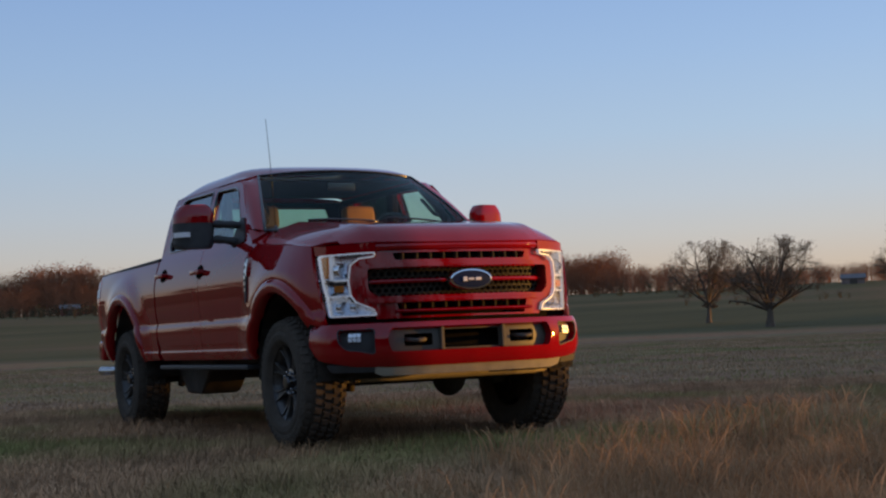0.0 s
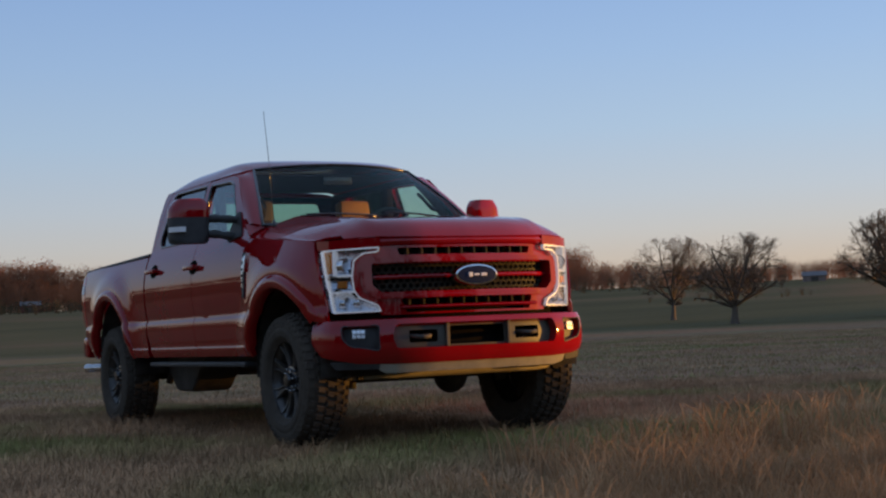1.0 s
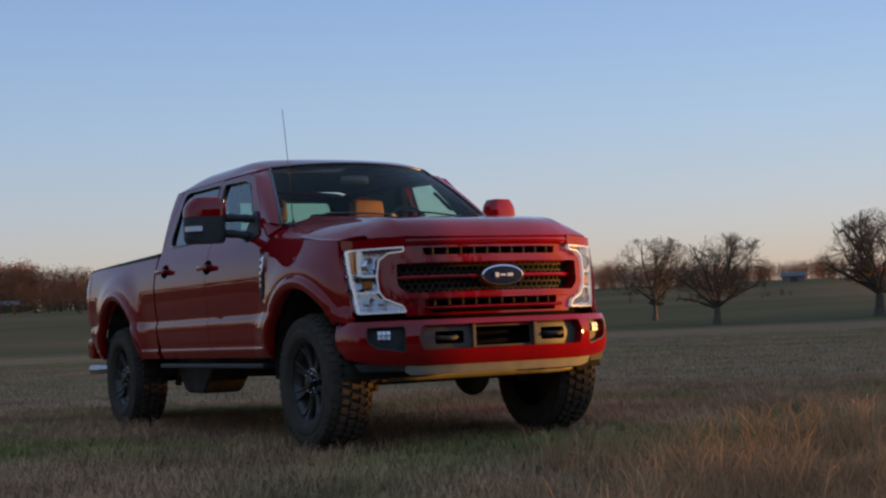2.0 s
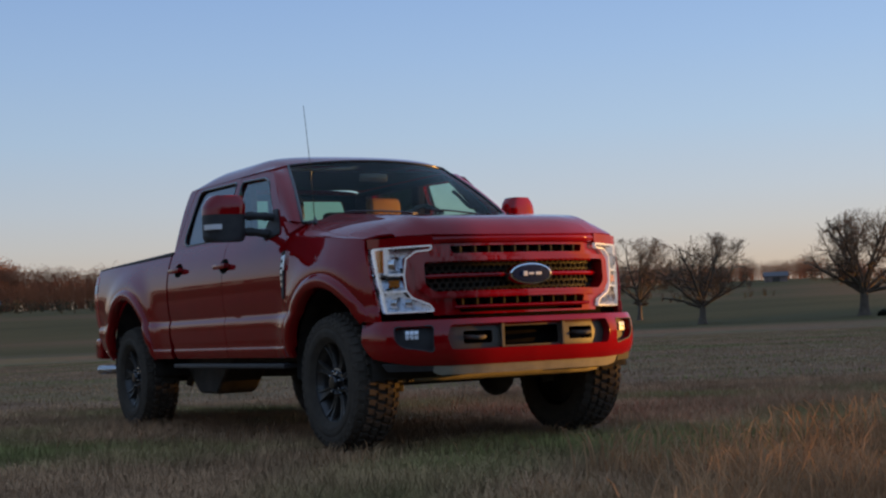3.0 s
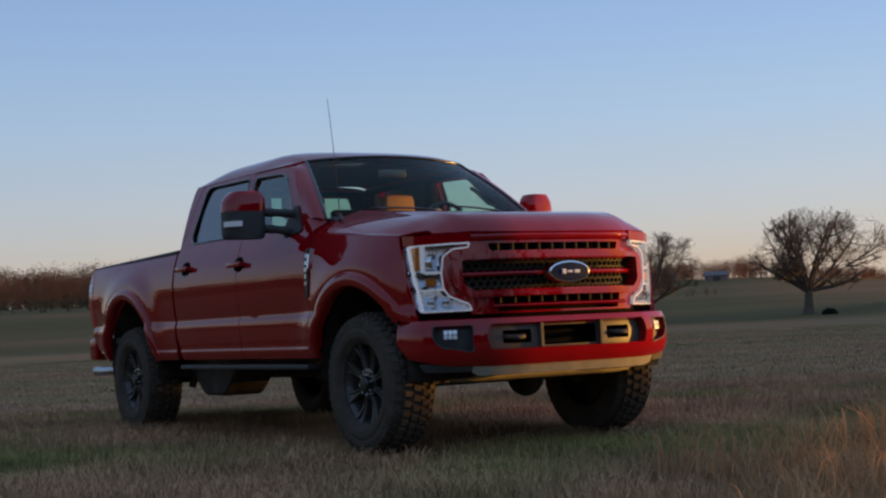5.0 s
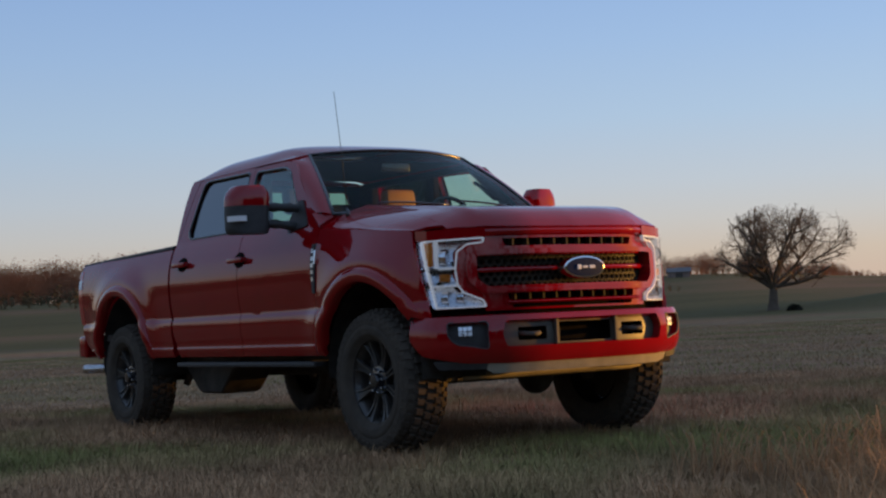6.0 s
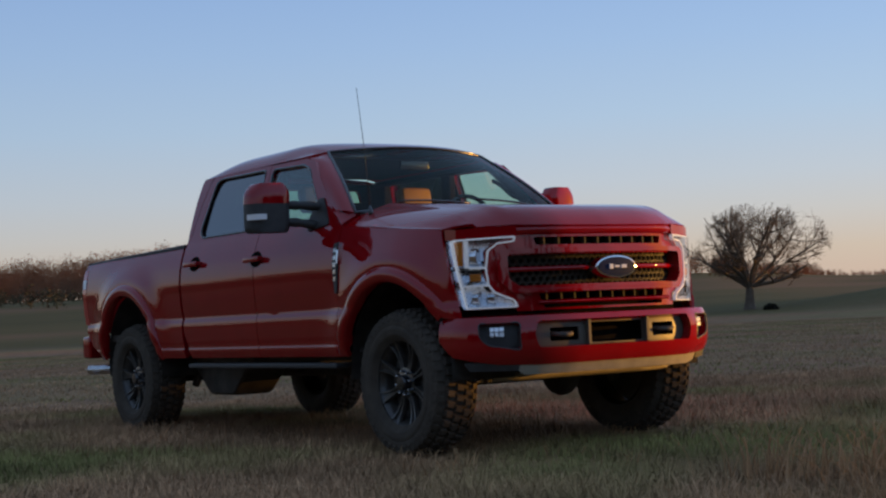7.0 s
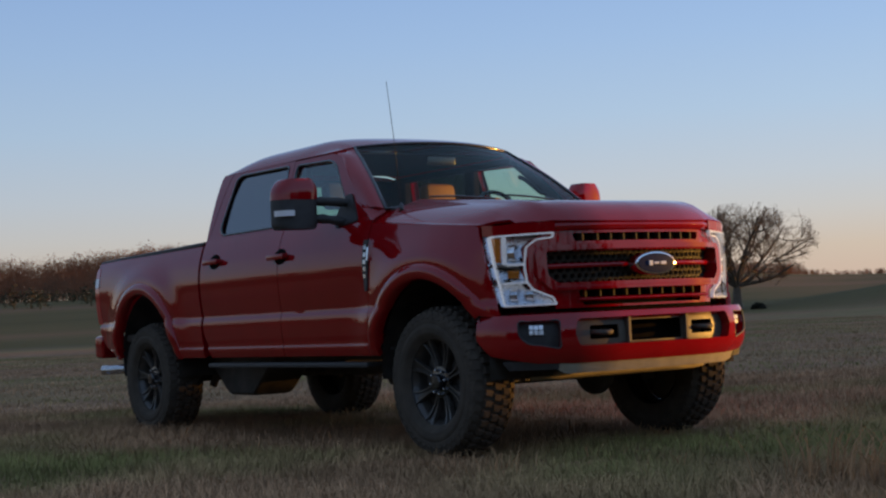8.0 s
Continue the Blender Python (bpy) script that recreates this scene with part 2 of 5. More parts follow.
def lay(name, shaped, material, parent, label="", flip=False):
    uv, faces, rim, place, thick = shaped
    n = len(uv)
    front = [Vector(place(u, v, 0.0)) for u, v in uv]
    normals = []
    for u, v in uv:
        e = 2e-3
        a = Vector(place(u + e, v, 0)) - Vector(place(u - e, v, 0))
        b = Vector(place(u, v + e, 0)) - Vector(place(u, v - e, 0))
        normals.append(a.cross(b).normalized())
    out = Vector(place(uv[0][0], uv[0][1], 0)) - Vector(place(uv[0][0], uv[0][1], 0.01))
    sign = 1 if normals[0].dot(out) > 0 else -1
    normals = [q * sign for q in normals]
    back = [p - q * thick for p, q in zip(front, normals)]
    fixed = []
    for f in faces:
        p = [front[i] for i in f]
        nn = Vector((0, 0, 0))
        for i in range(len(p)):
            nn += p[i - 1].cross(p[i])
        fixed.append(f if nn.dot(normals[f[0]]) > 0 else f[::-1])
    directed = {(f[i - 1], f[i]) for f in fixed for i in range(len(f))}
    all_faces = list(fixed) + [[i + n for i in f[::-1]] for f in fixed]
    for a, b in rim:
        if (a, b) not in directed:
            a, b = b, a
        all_faces.append([b, a, a + n, b + n])
    me = bpy.data.meshes.new(name)
    me.from_pydata([tuple(p) for p in front + back], [], all_faces)
    me.update()
    loop_normals = []
    for poly in me.polygons:
        poly.use_smooth = True
        own = poly.normal
        for vi in poly.vertices:
            if poly.index < len(fixed):
                loop_normals.append(normals[vi])
            elif poly.index < 2 * len(fixed):
                loop_normals.append(-normals[vi - n])
            else:
                loop_normals.append(own)
    me.normals_split_custom_set([tuple(q) for q in loop_normals])
    me.materials.append(material)
    ob = new(name, me)
    ob.parent = parent
    if label:
        tagged(ob, label=label)
    return ob


def inset(poly, d):
    c, out = len(poly), []
    area = sum(poly[i - 1][0] * poly[i][1] - poly[i][0] * poly[i - 1][1] for i in range(c))
    s = 1 if area > 0 else -1
    for i in range(c):
        p, a, b = Vector(poly[i]), Vector(poly[i - 1]), Vector(poly[(i + 1) % c])
        e0, e1 = (p - a).normalized(), (b - p).normalized()
        n0, n1 = Vector((-e0.y, e0.x)) * s, Vector((-e1.y, e1.x)) * s
        bis = (n0 + n1)
        bis = bis.normalized() if bis.length > 1e-4 else n0
        k = max(bis.dot(n0), 0.45)
        out.append(tuple(p + bis * (d / k)))
    return out


def lerp_table(table):
    xs, ys = [a for a, _ in table], [b for _, b in table]
    return lambda v: float(np.interp(v, xs, ys))


def smooth_table(table):
    """A smooth line (monotone in its ordinate) through (x, y) pairs, with level ends."""
    xs, ys = np.array([a for a, _ in table], float), np.array([b for _, b in table], float)
    d = np.diff(ys) / np.diff(xs)
    m = np.r_[d[0], np.where(d[1:] * d[:-1] > 0, 2 * d[1:] * d[:-1] / np.where(d[1:] + d[:-1] == 0, 1, d[1:] + d[:-1]), 0), d[-1]]

    def f(v):
        if v <= xs[0]:
            return float(ys[0] + m[0] * (v - xs[0]))
        if v >= xs[-1]:
            return float(ys[-1] + m[-1] * (v - xs[-1]))
        i = int(np.searchsorted(xs, v) - 1)
        h = xs[i + 1] - xs[i]
        t = (v - xs[i]) / h
        return float((2 * t ** 3 - 3 * t * t + 1) * ys[i] + (t ** 3 - 2 * t * t + t) * h * m[i] + (-2 * t ** 3 + 3 * t * t) * ys[i + 1] + (t ** 3 - t * t) * h * m[i + 1])

    return f


def step(a, b, v):
    t = min(max((v - a) / (b - a), 0), 1)
    return t * t * (3 - 2 * t)


# ---- ground ----
def ground_z(x, y):
    r = math.hypot(x + 5, y + 8)
    az = math.degrees(math.atan2(x + 5, y + 8))
    far = smooth_table([(0, 0), (85, 0), (110, 0.12), (150, 0.8), (250, 3.9), (420, 10.2), (900, 14), (3000, 20)])
    near = 0.02 * noise.noise((x * 0.35, y * 0.35, 0)) + 0.05 * noise.noise((x * 0.06, y * 0.06, 3)) * step(15, 40, r)
    sunward = 1 - 0.95 * (1 - step(28, 50, abs(az - 108)))
    lower = 1 - 0.34 * step(43, 52, az) * step(100, 300, r)
    berm = 2.3 * math.exp(-((az - 56) / 6.5) ** 2 - ((r - 128) / 16) ** 2)
    # unseen ridge added towards the sun, its height setting the shadow line on truck and grass
    along, across = x * 0.951 - y * 0.309, x * 0.309 + y * 0.951
    near += (1.66 + 0.21 * step(-3.4, -1.4, across) + 0.12 * step(0.5, 2.5, across)) * math.exp(-((along - 60) / 11) ** 2 - (max(abs(across - 22) - 36, 0) / 9) ** 2)
    z = far(r) * (lower if y > -60 else 1) * sunward + near + berm + 0.25 * noise.noise((x * 0.012, y * 0.012, 7)) * step(60, 200, r)
    return z


def build_ground():
    radii = [0.0] + [1.2 * 1.075 ** k for k in range(113)]
    seg = 360
    verts, faces = [], []
    for r in radii:
        for k in range(seg):
            a = k * math.tau / seg
            x, y = -5 + r * math.sin(a), -8 + r * math.cos(a)
            verts.append((x, y, ground_z(x, y)))
    for i in range(len(radii) - 1):
        for k in range(seg):
            a, b = i * seg + k, i * seg + (k + 1) % seg
            faces.append((a, a + seg, b + seg, b))
    me = bpy.data.meshes.new("ground")
    me.from_pydata(verts, [], faces)
    for p in me.polygons:
        p.use_smooth = True
    me.update()
    m = bpy.data.materials.new("pasture_soil")
    m.use_nodes = True
    n, l = m.node_tree.nodes, m.node_tree.links
    b = n["Principled BSDF"]
    b.inputs["Roughness"].default_value = 0.95
    b.inputs["Specular IOR Level"].default_value = 0.1
    geo = n.new("ShaderNodeNewGeometry")

    def tex(scale, detail=6, stretch=(1, 1, 1)):
        mp = n.new("ShaderNodeMapping")
        mp.inputs["Scale"].default_value = stretch
        l.new(geo.outputs["Position"], mp.inputs["Vector"])
        t = n.new("ShaderNodeTexNoise")
        t.inputs["Scale"].default_value, t.inputs["Detail"].default_value = scale, detail
        l.new(mp.outputs["Vector"], t.inputs["Vector"])
        return t.outputs["Fac"]

    def ramp(src, stops):
        r = n.new("ShaderNodeValToRGB")
        e = r.color_ramp.elements
        while len(e) < len(stops):
            e.new(0.5)
        for el, (p, c) in zip(e, stops):
            el.position, el.color = p, (*c, 1)
        l.new(src, r.inputs["Fac"])
        return r.outputs["Color"]

    def mix(f, a, c):
        k = n.new("ShaderNodeMix")
        k.data_type = "RGBA"
        l.new(f, k.inputs["Factor"])
        l.new(a, k.inputs[6])
        l.new(c, k.inputs[7])
        return k.outputs[2]

    dry = ramp(tex(1.6, 8), [(0.3, (0.17, 0.090, 0.047)), (0.5, (0.25, 0.137, 0.072)), (0.75, (0.32, 0.182, 0.098))])
    green = ramp(tex(0.5, 8), [(0.3, (0.16, 0.126, 0.045)), (0.7, (0.25, 0.188, 0.08))])
    patch = ramp(tex(0.12, 6, (1, 0.5, 1)), [(0.46, (0, 0, 0)), (0.64, (1, 1, 1))])
    nearc = mix(patch, dry, green)
    farg = ramp(tex(0.02, 7, (0.35, 1, 1)), [(0.33, (0.064, 0.056, 0.018)), (0.5, (0.110, 0.086, 0.032)), (0.66, (0.185, 0.105, 0.054))])
    dist = n.new("ShaderNodeVectorMath")
    dist.operation = "DISTANCE"
    dist.inputs[1].default_value = (-5, -8, 0)
    l.new(geo.outputs["Position"], dist.inputs[0])
    add = n.new("ShaderNodeMath")
    add.operation = "MULTIPLY_ADD"
    l.new(tex(0.05, 5), add.inputs[0])
    add.inputs[1].default_value = 24
    l.new(dist.outputs["Value"], add.inputs[2])
    cut = n.new("ShaderNodeMapRange")
    cut.inputs["From Min"].default_value, cut.inputs["From Max"].default_value = 98, 122
    l.new(add.outputs[0], cut.inputs["Value"])
    l.new(mix(cut.outputs["Result"], nearc, farg), b.inputs["Base Color"])
    bp = n.new("ShaderNodeBump")
    bp.inputs["Strength"].default_value, bp.inputs["Distance"].default_value = 0.8, 0.05
    l.new(tex(9, 8), bp.inputs["Height"])
    l.new(bp.outputs["Normal"], b.inputs["Normal"])
    me.materials.append(m)
    return tagged(new("ground", me), "dry winter pasture of tan and green grass rising to woods", "ground", kind="structure")


build_ground()

# ---- pickup truck: shared surfaces ----
truck = tagged(new("pickup_truck"), "dark red crew cab pickup with black wheels parked on dry grass", "pickup truck")
FA, RA, AR = (0.06, 0.50), (4.10, 0.57), 0.56          # wheel arch centres (y, z) and radius
side_profile = smooth_table([(0.56, 0.95), (0.60, 0.968), (0.648, 0.985), (0.656, 0.9865), (0.672, 0.9855), (0.680, 0.980), (0.74, 0.991),
                             (0.825, 0.998), (0.836, 0.998), (0.884, 0.9945), (0.893, 0.986), (0.96, 0.996), (1.06, 1.006), (1.17, 1.010), (1.27, 1.001),
                             (1.36, 0.982), (1.44, 0.956), (1.50, 0.932), (1.60, 0.908), (1.80, 0.857), (1.95, 0.805), (2.02, 0.775)])
plan_in = smooth_table([(-0.62, 0.80), (-0.535, 0.895), (-0.44, 0.945), (-0.33, 0.975), (-0.18, 0.993), (0.0, 1.0), (4.4, 1.0), (5.2, 0.975)])


def half(y, z):
    """Half the body's width at a place along it and a height."""
    w = side_profile(z) * plan_in(y)
    for cy, cz in (FA, RA):
        r = math.hypot(y - cy, z - cz)
        if r < 1.1:
            w += 0.030 * math.exp(-((r - 0.66) / 0.13) ** 2) * step(-0.2, 0.3, z - cz) * (1 - step(1.33, 1.47, z))
    return w


def on_side(sx, inset=0.0):
    return lambda u, v, d: (sx * (half(u, v) - inset - d), u, v)


ZCUT = [0.58, 0.60, 0.625, 0.648, 0.656, 0.664, 0.672, 0.682, 0.71, 0.74, 0.78, 0.825, 0.836, 0.85, 0.868, 0.884, 0.893, 0.93, 0.96, 1.0, 1.04, 1.08, 1.12, 1.16, 1.2, 1.24,
        1.28, 1.32, 1.36, 1.40, 1.44, 1.47, 1.5, 1.55, 1.6, 1.7, 1.8, 1.9]


def cuts(a, b, n):
    return [a + (b - a) * k / n for k in range(1, n)]


def hood_base(y):
    return 1.475 + 0.10 * (y + 0.55)


nose = smooth_table([(0, -0.845), (0.3, -0.825), (0.5, -0.775), (0.61, -0.715), (0.75, -0.645), (0.86, -0.575), (0.90, -0.525), (0.93, -0.45), (0.965, -0.33)])


def fender_top(y):
    return 1.338 + 0.102 * (y + 0.45) / 1.15


def hood_z(x, y):
    ax = abs(x)
    xe = half(max(y, -0.5), fender_top(y))
    d = max(y - nose(min(ax, 0.93)) - 0.01, 0.0)
    drop = 0.115 * (1 - min(d / 0.32, 1)) ** 3
    top = hood_base(y) - drop
    s = max((ax - 0.30) / max(xe - 0.30, 0.1), 0)
    crease = 0.012 * math.exp(-((ax - 0.60) / 0.05) ** 2) * step(-0.8, -0.5, y)
    return top - (top - fender_top(y)) * min(s, 1.0) ** 3.2 + crease


def front_z(u, v, d):
    return (u, v, hood_z(u, v) - d)


# hood and fender tops
hood_edge = [(-0.8038, 0.60)] + [(x, nose(abs(x)) + 0.012) for x in np.linspace(-0.8035, 0.8035, 33)] + [(0.8038, 0.60)] + [(x, 0.68 - 0.08 * (abs(x) / 0.8) ** 2) for x in np.linspace(0.7, -0.7, 15)]
XC = cuts(-0.95, 0.95, 38)
lay("hood", panel(hood_edge, [], front_z, 0.025, XC, cuts(-0.86, 0.68, 22)), M_RED, truck)


def build_side(sx):
    tag = truck
    on = on_side(sx)
    # front fender with its arch
    arch = arc(*FA, AR, -8, 188, 36)
    arch = [(y, z) for y, z in arch if z >= 0.60]
    arch = [(y, z) for y, z in arch if not (y < -0.3 and z < 0.80)]
    ol = [(0.655, 0.60)] + [(0.61, 0.60)] + arch + [(-0.555, 0.80), (-0.545, 0.86), (-0.50, 1.06), (-0.447, 1.268), (-0.435, 1.325)]
    ol += [(y, fender_top(y) - 0.002) for y in np.linspace(-0.40, 0.655, 16)]
    lay("front_fender", panel(ol, [], on, 0.03, cuts(-0.56, 0.66, 24), ZCUT), M_RED, tag)
    # strip of fender beside the hood
    def top(u, v, d):
        xe = half(max(v, -0.5), fender_top(v))
        x = 0.805 + (xe - 0.805) * u
        return (sx * x, v, hood_z(x, v) - d)
    lay("fender_top", panel([(0, -0.56), (0, 0.66), (1, 0.66), (1, -0.43)], [], top, 0.02, cuts(0, 1, 8), cuts(-0.58, 0.66, 20)), M_RED, tag)
    # doors
    f_ol = [(0.662, 0.60), (1.82, 0.60), (1.82, 1.50), (1.86, 1.97), (1.34, 1.965), (1.22, 1.935), (0.86, 1.60), (0.80, 1.545), (0.662, 1.445)]
    f_win = rounded([(0.97, 1.525), (1.79, 1.512), (1.815, 1.90), (1.80, 1.935), (1.36, 1.92), (1.26, 1.88)], 0.035)
    door = lay("front_door", panel(f_ol, [f_win], on, 0.05, cuts(0.66, 1.86, 12), ZCUT), M_RED, tag)
    lay("window_glass", panel(inset(f_win, -0.02), [], on_side(sx, 0.018), 0.0015, cuts(0.9, 1.8, 6), cuts(1.5, 1.95, 6)), M_SIDE, door)
    r_ol = [(1.828, 0.60), (2.955, 0.60), (3.03, 0.80), (3.035, 1.46), (2.97, 1.56), (2.83, 1.95), (2.78, 1.985), (1.868, 1.975), (1.828, 1.50)]
    r_win = rounded([(1.885, 1.512), (2.78, 1.512), (2.83, 1.56), (2.72, 1.93), (2.66, 1.955), (1.93, 1.945)], 0.035)
    rdoor = lay("rear_door", panel(r_ol, [r_win], on, 0.05, cuts(1.83, 3.03, 12), ZCUT), M_RED, tag)
    lay("window_glass", panel(inset(r_win, -0.02), [], on_side(sx, 0.018), 0.0015, cuts(1.9, 2.8, 6), cuts(1.5, 1.95, 6)), M_TINT, rdoor)
    lay("rear_pillar", panel([(3.036, 1.462), (3.034, 1.56), (2.985, 1.95), (2.965, 1.984), (2.788, 1.988), (2.838, 1.954), (2.976, 1.564)], [], on, 0.05, cuts(2.8, 3.03, 5), ZCUT), M_RED, tag)
    for ring, d, o in ((f_win, door, [(0.80, 1.46), (1.84, 1.46), (1.86, 1.955), (1.34, 1.95), (1.22, 1.92), (0.86, 1.585)]),
                       (r_win, rdoor, [(1.845, 1.46), (3.0, 1.46), (2.96, 1.56), (2.84, 1.94), (2.78, 1.96), (1.87, 1.96)])):
        lay("frame_trim", panel(o, [ring], on_side(sx, 0.056), 0.008, cuts(0.8, 3.0, 12), cuts(1.46, 1.96, 8)), M_DARKCLOTH, d, "dark trim round the window")
    for ring, d in ((f_win, door), (r_win, rdoor)):
        bm = bmesh.new()
        loop = [Vector(on_side(sx, 0.004)(u, v, 0)) for u, v in ring]
        tube(bm, loop + [loop[0]], 0.011, 6, False)
        part("window_seal", bm, M_GLOSS, d, "black rubber window seal")
    # bed side
    arch = arc(*RA, AR, 188, -8, 36)[::-1]
    arch = [(y, z) for y, z in arch if z >= 0.56]
    ol = [(4.97, 0.70), (5.08, 0.84), (5.11, 1.428)] + [(y, 1.464 - 0.036 * (y - 3.05) / 2.06) for y in np.linspace(4.9, 3.068, 10)] + [(3.068, 0.60)]
    ol += [(3.50, 0.60)] + arch[::-1] + [(4.66, 0.63)]
    lay("bed_side", panel(ol, [], on, 0.05, cuts(3.06, 5.1, 32), ZCUT), M_RED, tag)
    bm = bmesh.new()
    for y0, y1 in ((3.055, 5.10),):
        pts = [(sx * (half(y, 1.45) - 0.045), y, 1.468 - 0.036 * (y - 3.05) / 2.06) for y in np.linspace(y0, y1, 12)]
        rows = []
        for x, y, z in pts:
            o = sx * 0.05
            rows.append([bm.verts.new(p) for p in ((x + o, y, z - 0.012), (x + o, y, z + 0.008), (x + o * 0.7, y, z + 0.016), (x - o, y, z + 0.016), (x - o, y, z - 0.012))])
        for a, b in zip(rows, rows[1:]):
            for k in range(5):
                bm.faces.new((a[k], a[(k + 1) % 5], b[(k + 1) % 5], b[k]))
        bm.faces.new(rows[0]), bm.faces.new(rows[-1][::-1])
        bmesh.ops.recalc_face_normals(bm, faces=bm.faces)
    part("bed_rail", bm, M_BLACK, tag, "black plastic bed rail cap")


for sx in (-1, 1):
    build_side(sx)


# roof, header, pillars, windshield
def roof_place(u, v, d):
    """u across (-1..1), v along."""
    xe = half(v, 1.98) + 0.004
    au = abs(u)
    m, e = min(au / 0.84, 1), max((au - 0.84) / 0.16, 0)
    front = 1 - min(max((v - roof_edge(au)) / 0.45, 0), 1)
    back = min(max((v - 2.40) / 0.56, 0), 1)
    dome = 0.132 * (1 - au ** 9)
    brow = (0.062 - 0.032 * m * m) * (1 - e)
    return (u * xe, v, 1.98 + dome - (dome - brow) * front ** 1.9 - 0.085 * back ** 2.2 * (1 - au ** 9) - d)


def roof_edge(au):
    return 1.165 + 0.135 * min(au / 0.84, 1) ** 2.2 + 0.10 * max((au - 0.84) / 0.16, 0)


brow_line = [(u, roof_edge(abs(u))) for u in (-1, -0.92, -0.84, -0.7, -0.5, -0.3, 0, 0.3, 0.5, 0.7, 0.84, 0.92, 1)]
lay("roof", panel(brow_line + [(1, 2.90), (0.95, 2.955), (0.5, 2.965), (-0.5, 2.965), (-0.95, 2.955), (-1, 2.90)], [],
                  roof_place, 0.014, cuts(-1, 1, 40) + [-0.985, 0.985, -0.965, 0.965], cuts(1.15, 2.96, 26)), M_RED, truck)
TOP = 1.2   # the windshield's upper edge


def shield(u, v, d):
    """Windshield surface: u across (-1..1), v up (0..1)."""
    w = 0.865 - 0.173 * v
    y = 0.58 + (1.07 - 0.58) * v + (0.055 + 0.063 * v) * abs(u) ** 2.2
    z = 1.56 + (1.968 - 1.56) * v + 0.02 * math.sin(math.pi * v) - 0.032 * abs(u) ** 2
    return (u * w, y + d, z - d * 0.9)


lay("windshield", panel([(-1, 0), (1, 0), (1, TOP), (-1, TOP)], [], shield, 0.0015, cuts(-1, 1, 20), cuts(0, 1, 8)), M_GLASS, truck, "clear curved windshield")
bm = bmesh.new()
loop = [shield(-1, TOP * (1 - k / 8), 0.0) for k in range(9)] + [shield(-1 + k / 10, 0, 0.0) for k in range(1, 21)] + [shield(1, TOP * k / 8, 0.0) for k in range(1, 9)] + [shield(1 - k / 10, TOP, 0.0) for k in range(1, 21)]
tube(bm, loop, 0.012, 6, False)
part("windshield_seal", bm, M_GLOSS, truck, "black windshield seal")
for sx in (-1, 1):
    def pillar(u, v, d, sx=sx):
        a = Vector(shield(1, v, 0))
        y, z = 0.80 + 0.50 * v, min(1.535 + 0.43 * v, 1.955 + 0.01 * v)
        b = Vector((half(y, z), y, z))
        p = a + (b - a) * u + Vector((0.022, -0.018, 0.016)) * math.sin(math.pi * u) * max(1 - (v / TOP) ** 2, 0)
        return (sx * (p.x - d), p.y + d * 0.5, p.z)
    lay("windshield_pillar", panel([(0, 0), (1, 0), (1, TOP), (0, TOP)], [], pillar, 0.03, cuts(0, 1, 8), cuts(0, TOP, 12)), M_RED, truck)
    def cowl_side(u, v, d, sx=sx):
        a = Vector((0.805 + 0.0 * u, 0.655, hood_z(0.805, 0.655))).lerp(Vector((half(0.655, 1.44), 0.655, 1.44)), u)
        b = Vector(pillar(0, 0, 0, 1)).lerp(Vector(pillar(1, 0, 0, 1)), u)
        p = a.lerp(b, v)
        return (sx * p.x, p.y, p.z - d)
    lay("cowl_corner", panel([(0, 0), (1, 0), (1, 1), (0, 1)], [], cowl_side, 0.02, cuts(0, 1, 4), cuts(0, 1, 4)), M_RED, truck)
# cab back with its window
def cab_back(u, v, d):
    z = 1.0 + v * 0.97
    y = 3.03 - 0.17 * max(z - 1.5, 0) ** 1.2 - 0.02 * abs(u) ** 3
    return (u * (half(2.9, z) - 0.012), y - d, z)


bw = rounded([(-0.77, 0.60), (0.77, 0.60), (0.72, 0.935), (-0.72, 0.935)], 0.04)
lay("cab_back", panel([(-1, 0), (1, 0), (0.97, 1.0), (0.85, 1.022), (0.5, 1.04), (-0.5, 1.04), (-0.85, 1.022), (-0.97, 1.0)], [bw], cab_back, 0.04, cuts(-1, 1, 12), cuts(0, 1, 12)), M_RED, truck)
lay("cab_back_trim", panel([(-0.95, 0.3), (0.95, 0.3), (0.93, 0.985), (-0.93, 0.985)], [bw], lambda u, v, d: cab_back(u * 0.97, v, d + 0.055), 0.008, cuts(-1, 1, 12), cuts(0.3, 1, 8)), M_DARKCLOTH, truck, "dark trim round the rear window")
lay("rear_window", panel(inset(bw, -0.03), [], lambda u, v, d: cab_back(u, v, d + 0.015), 0.0015, cuts(-0.8, 0.8, 6), ()), M_REAR, truck)

# ---- wheel arches: flares and liners ----
M_MESH = mat("grille_mesh", (0.034, 0.027, 0.017), 0.5, metal=0.0, spec=0.2, var=0.2, scale=40)


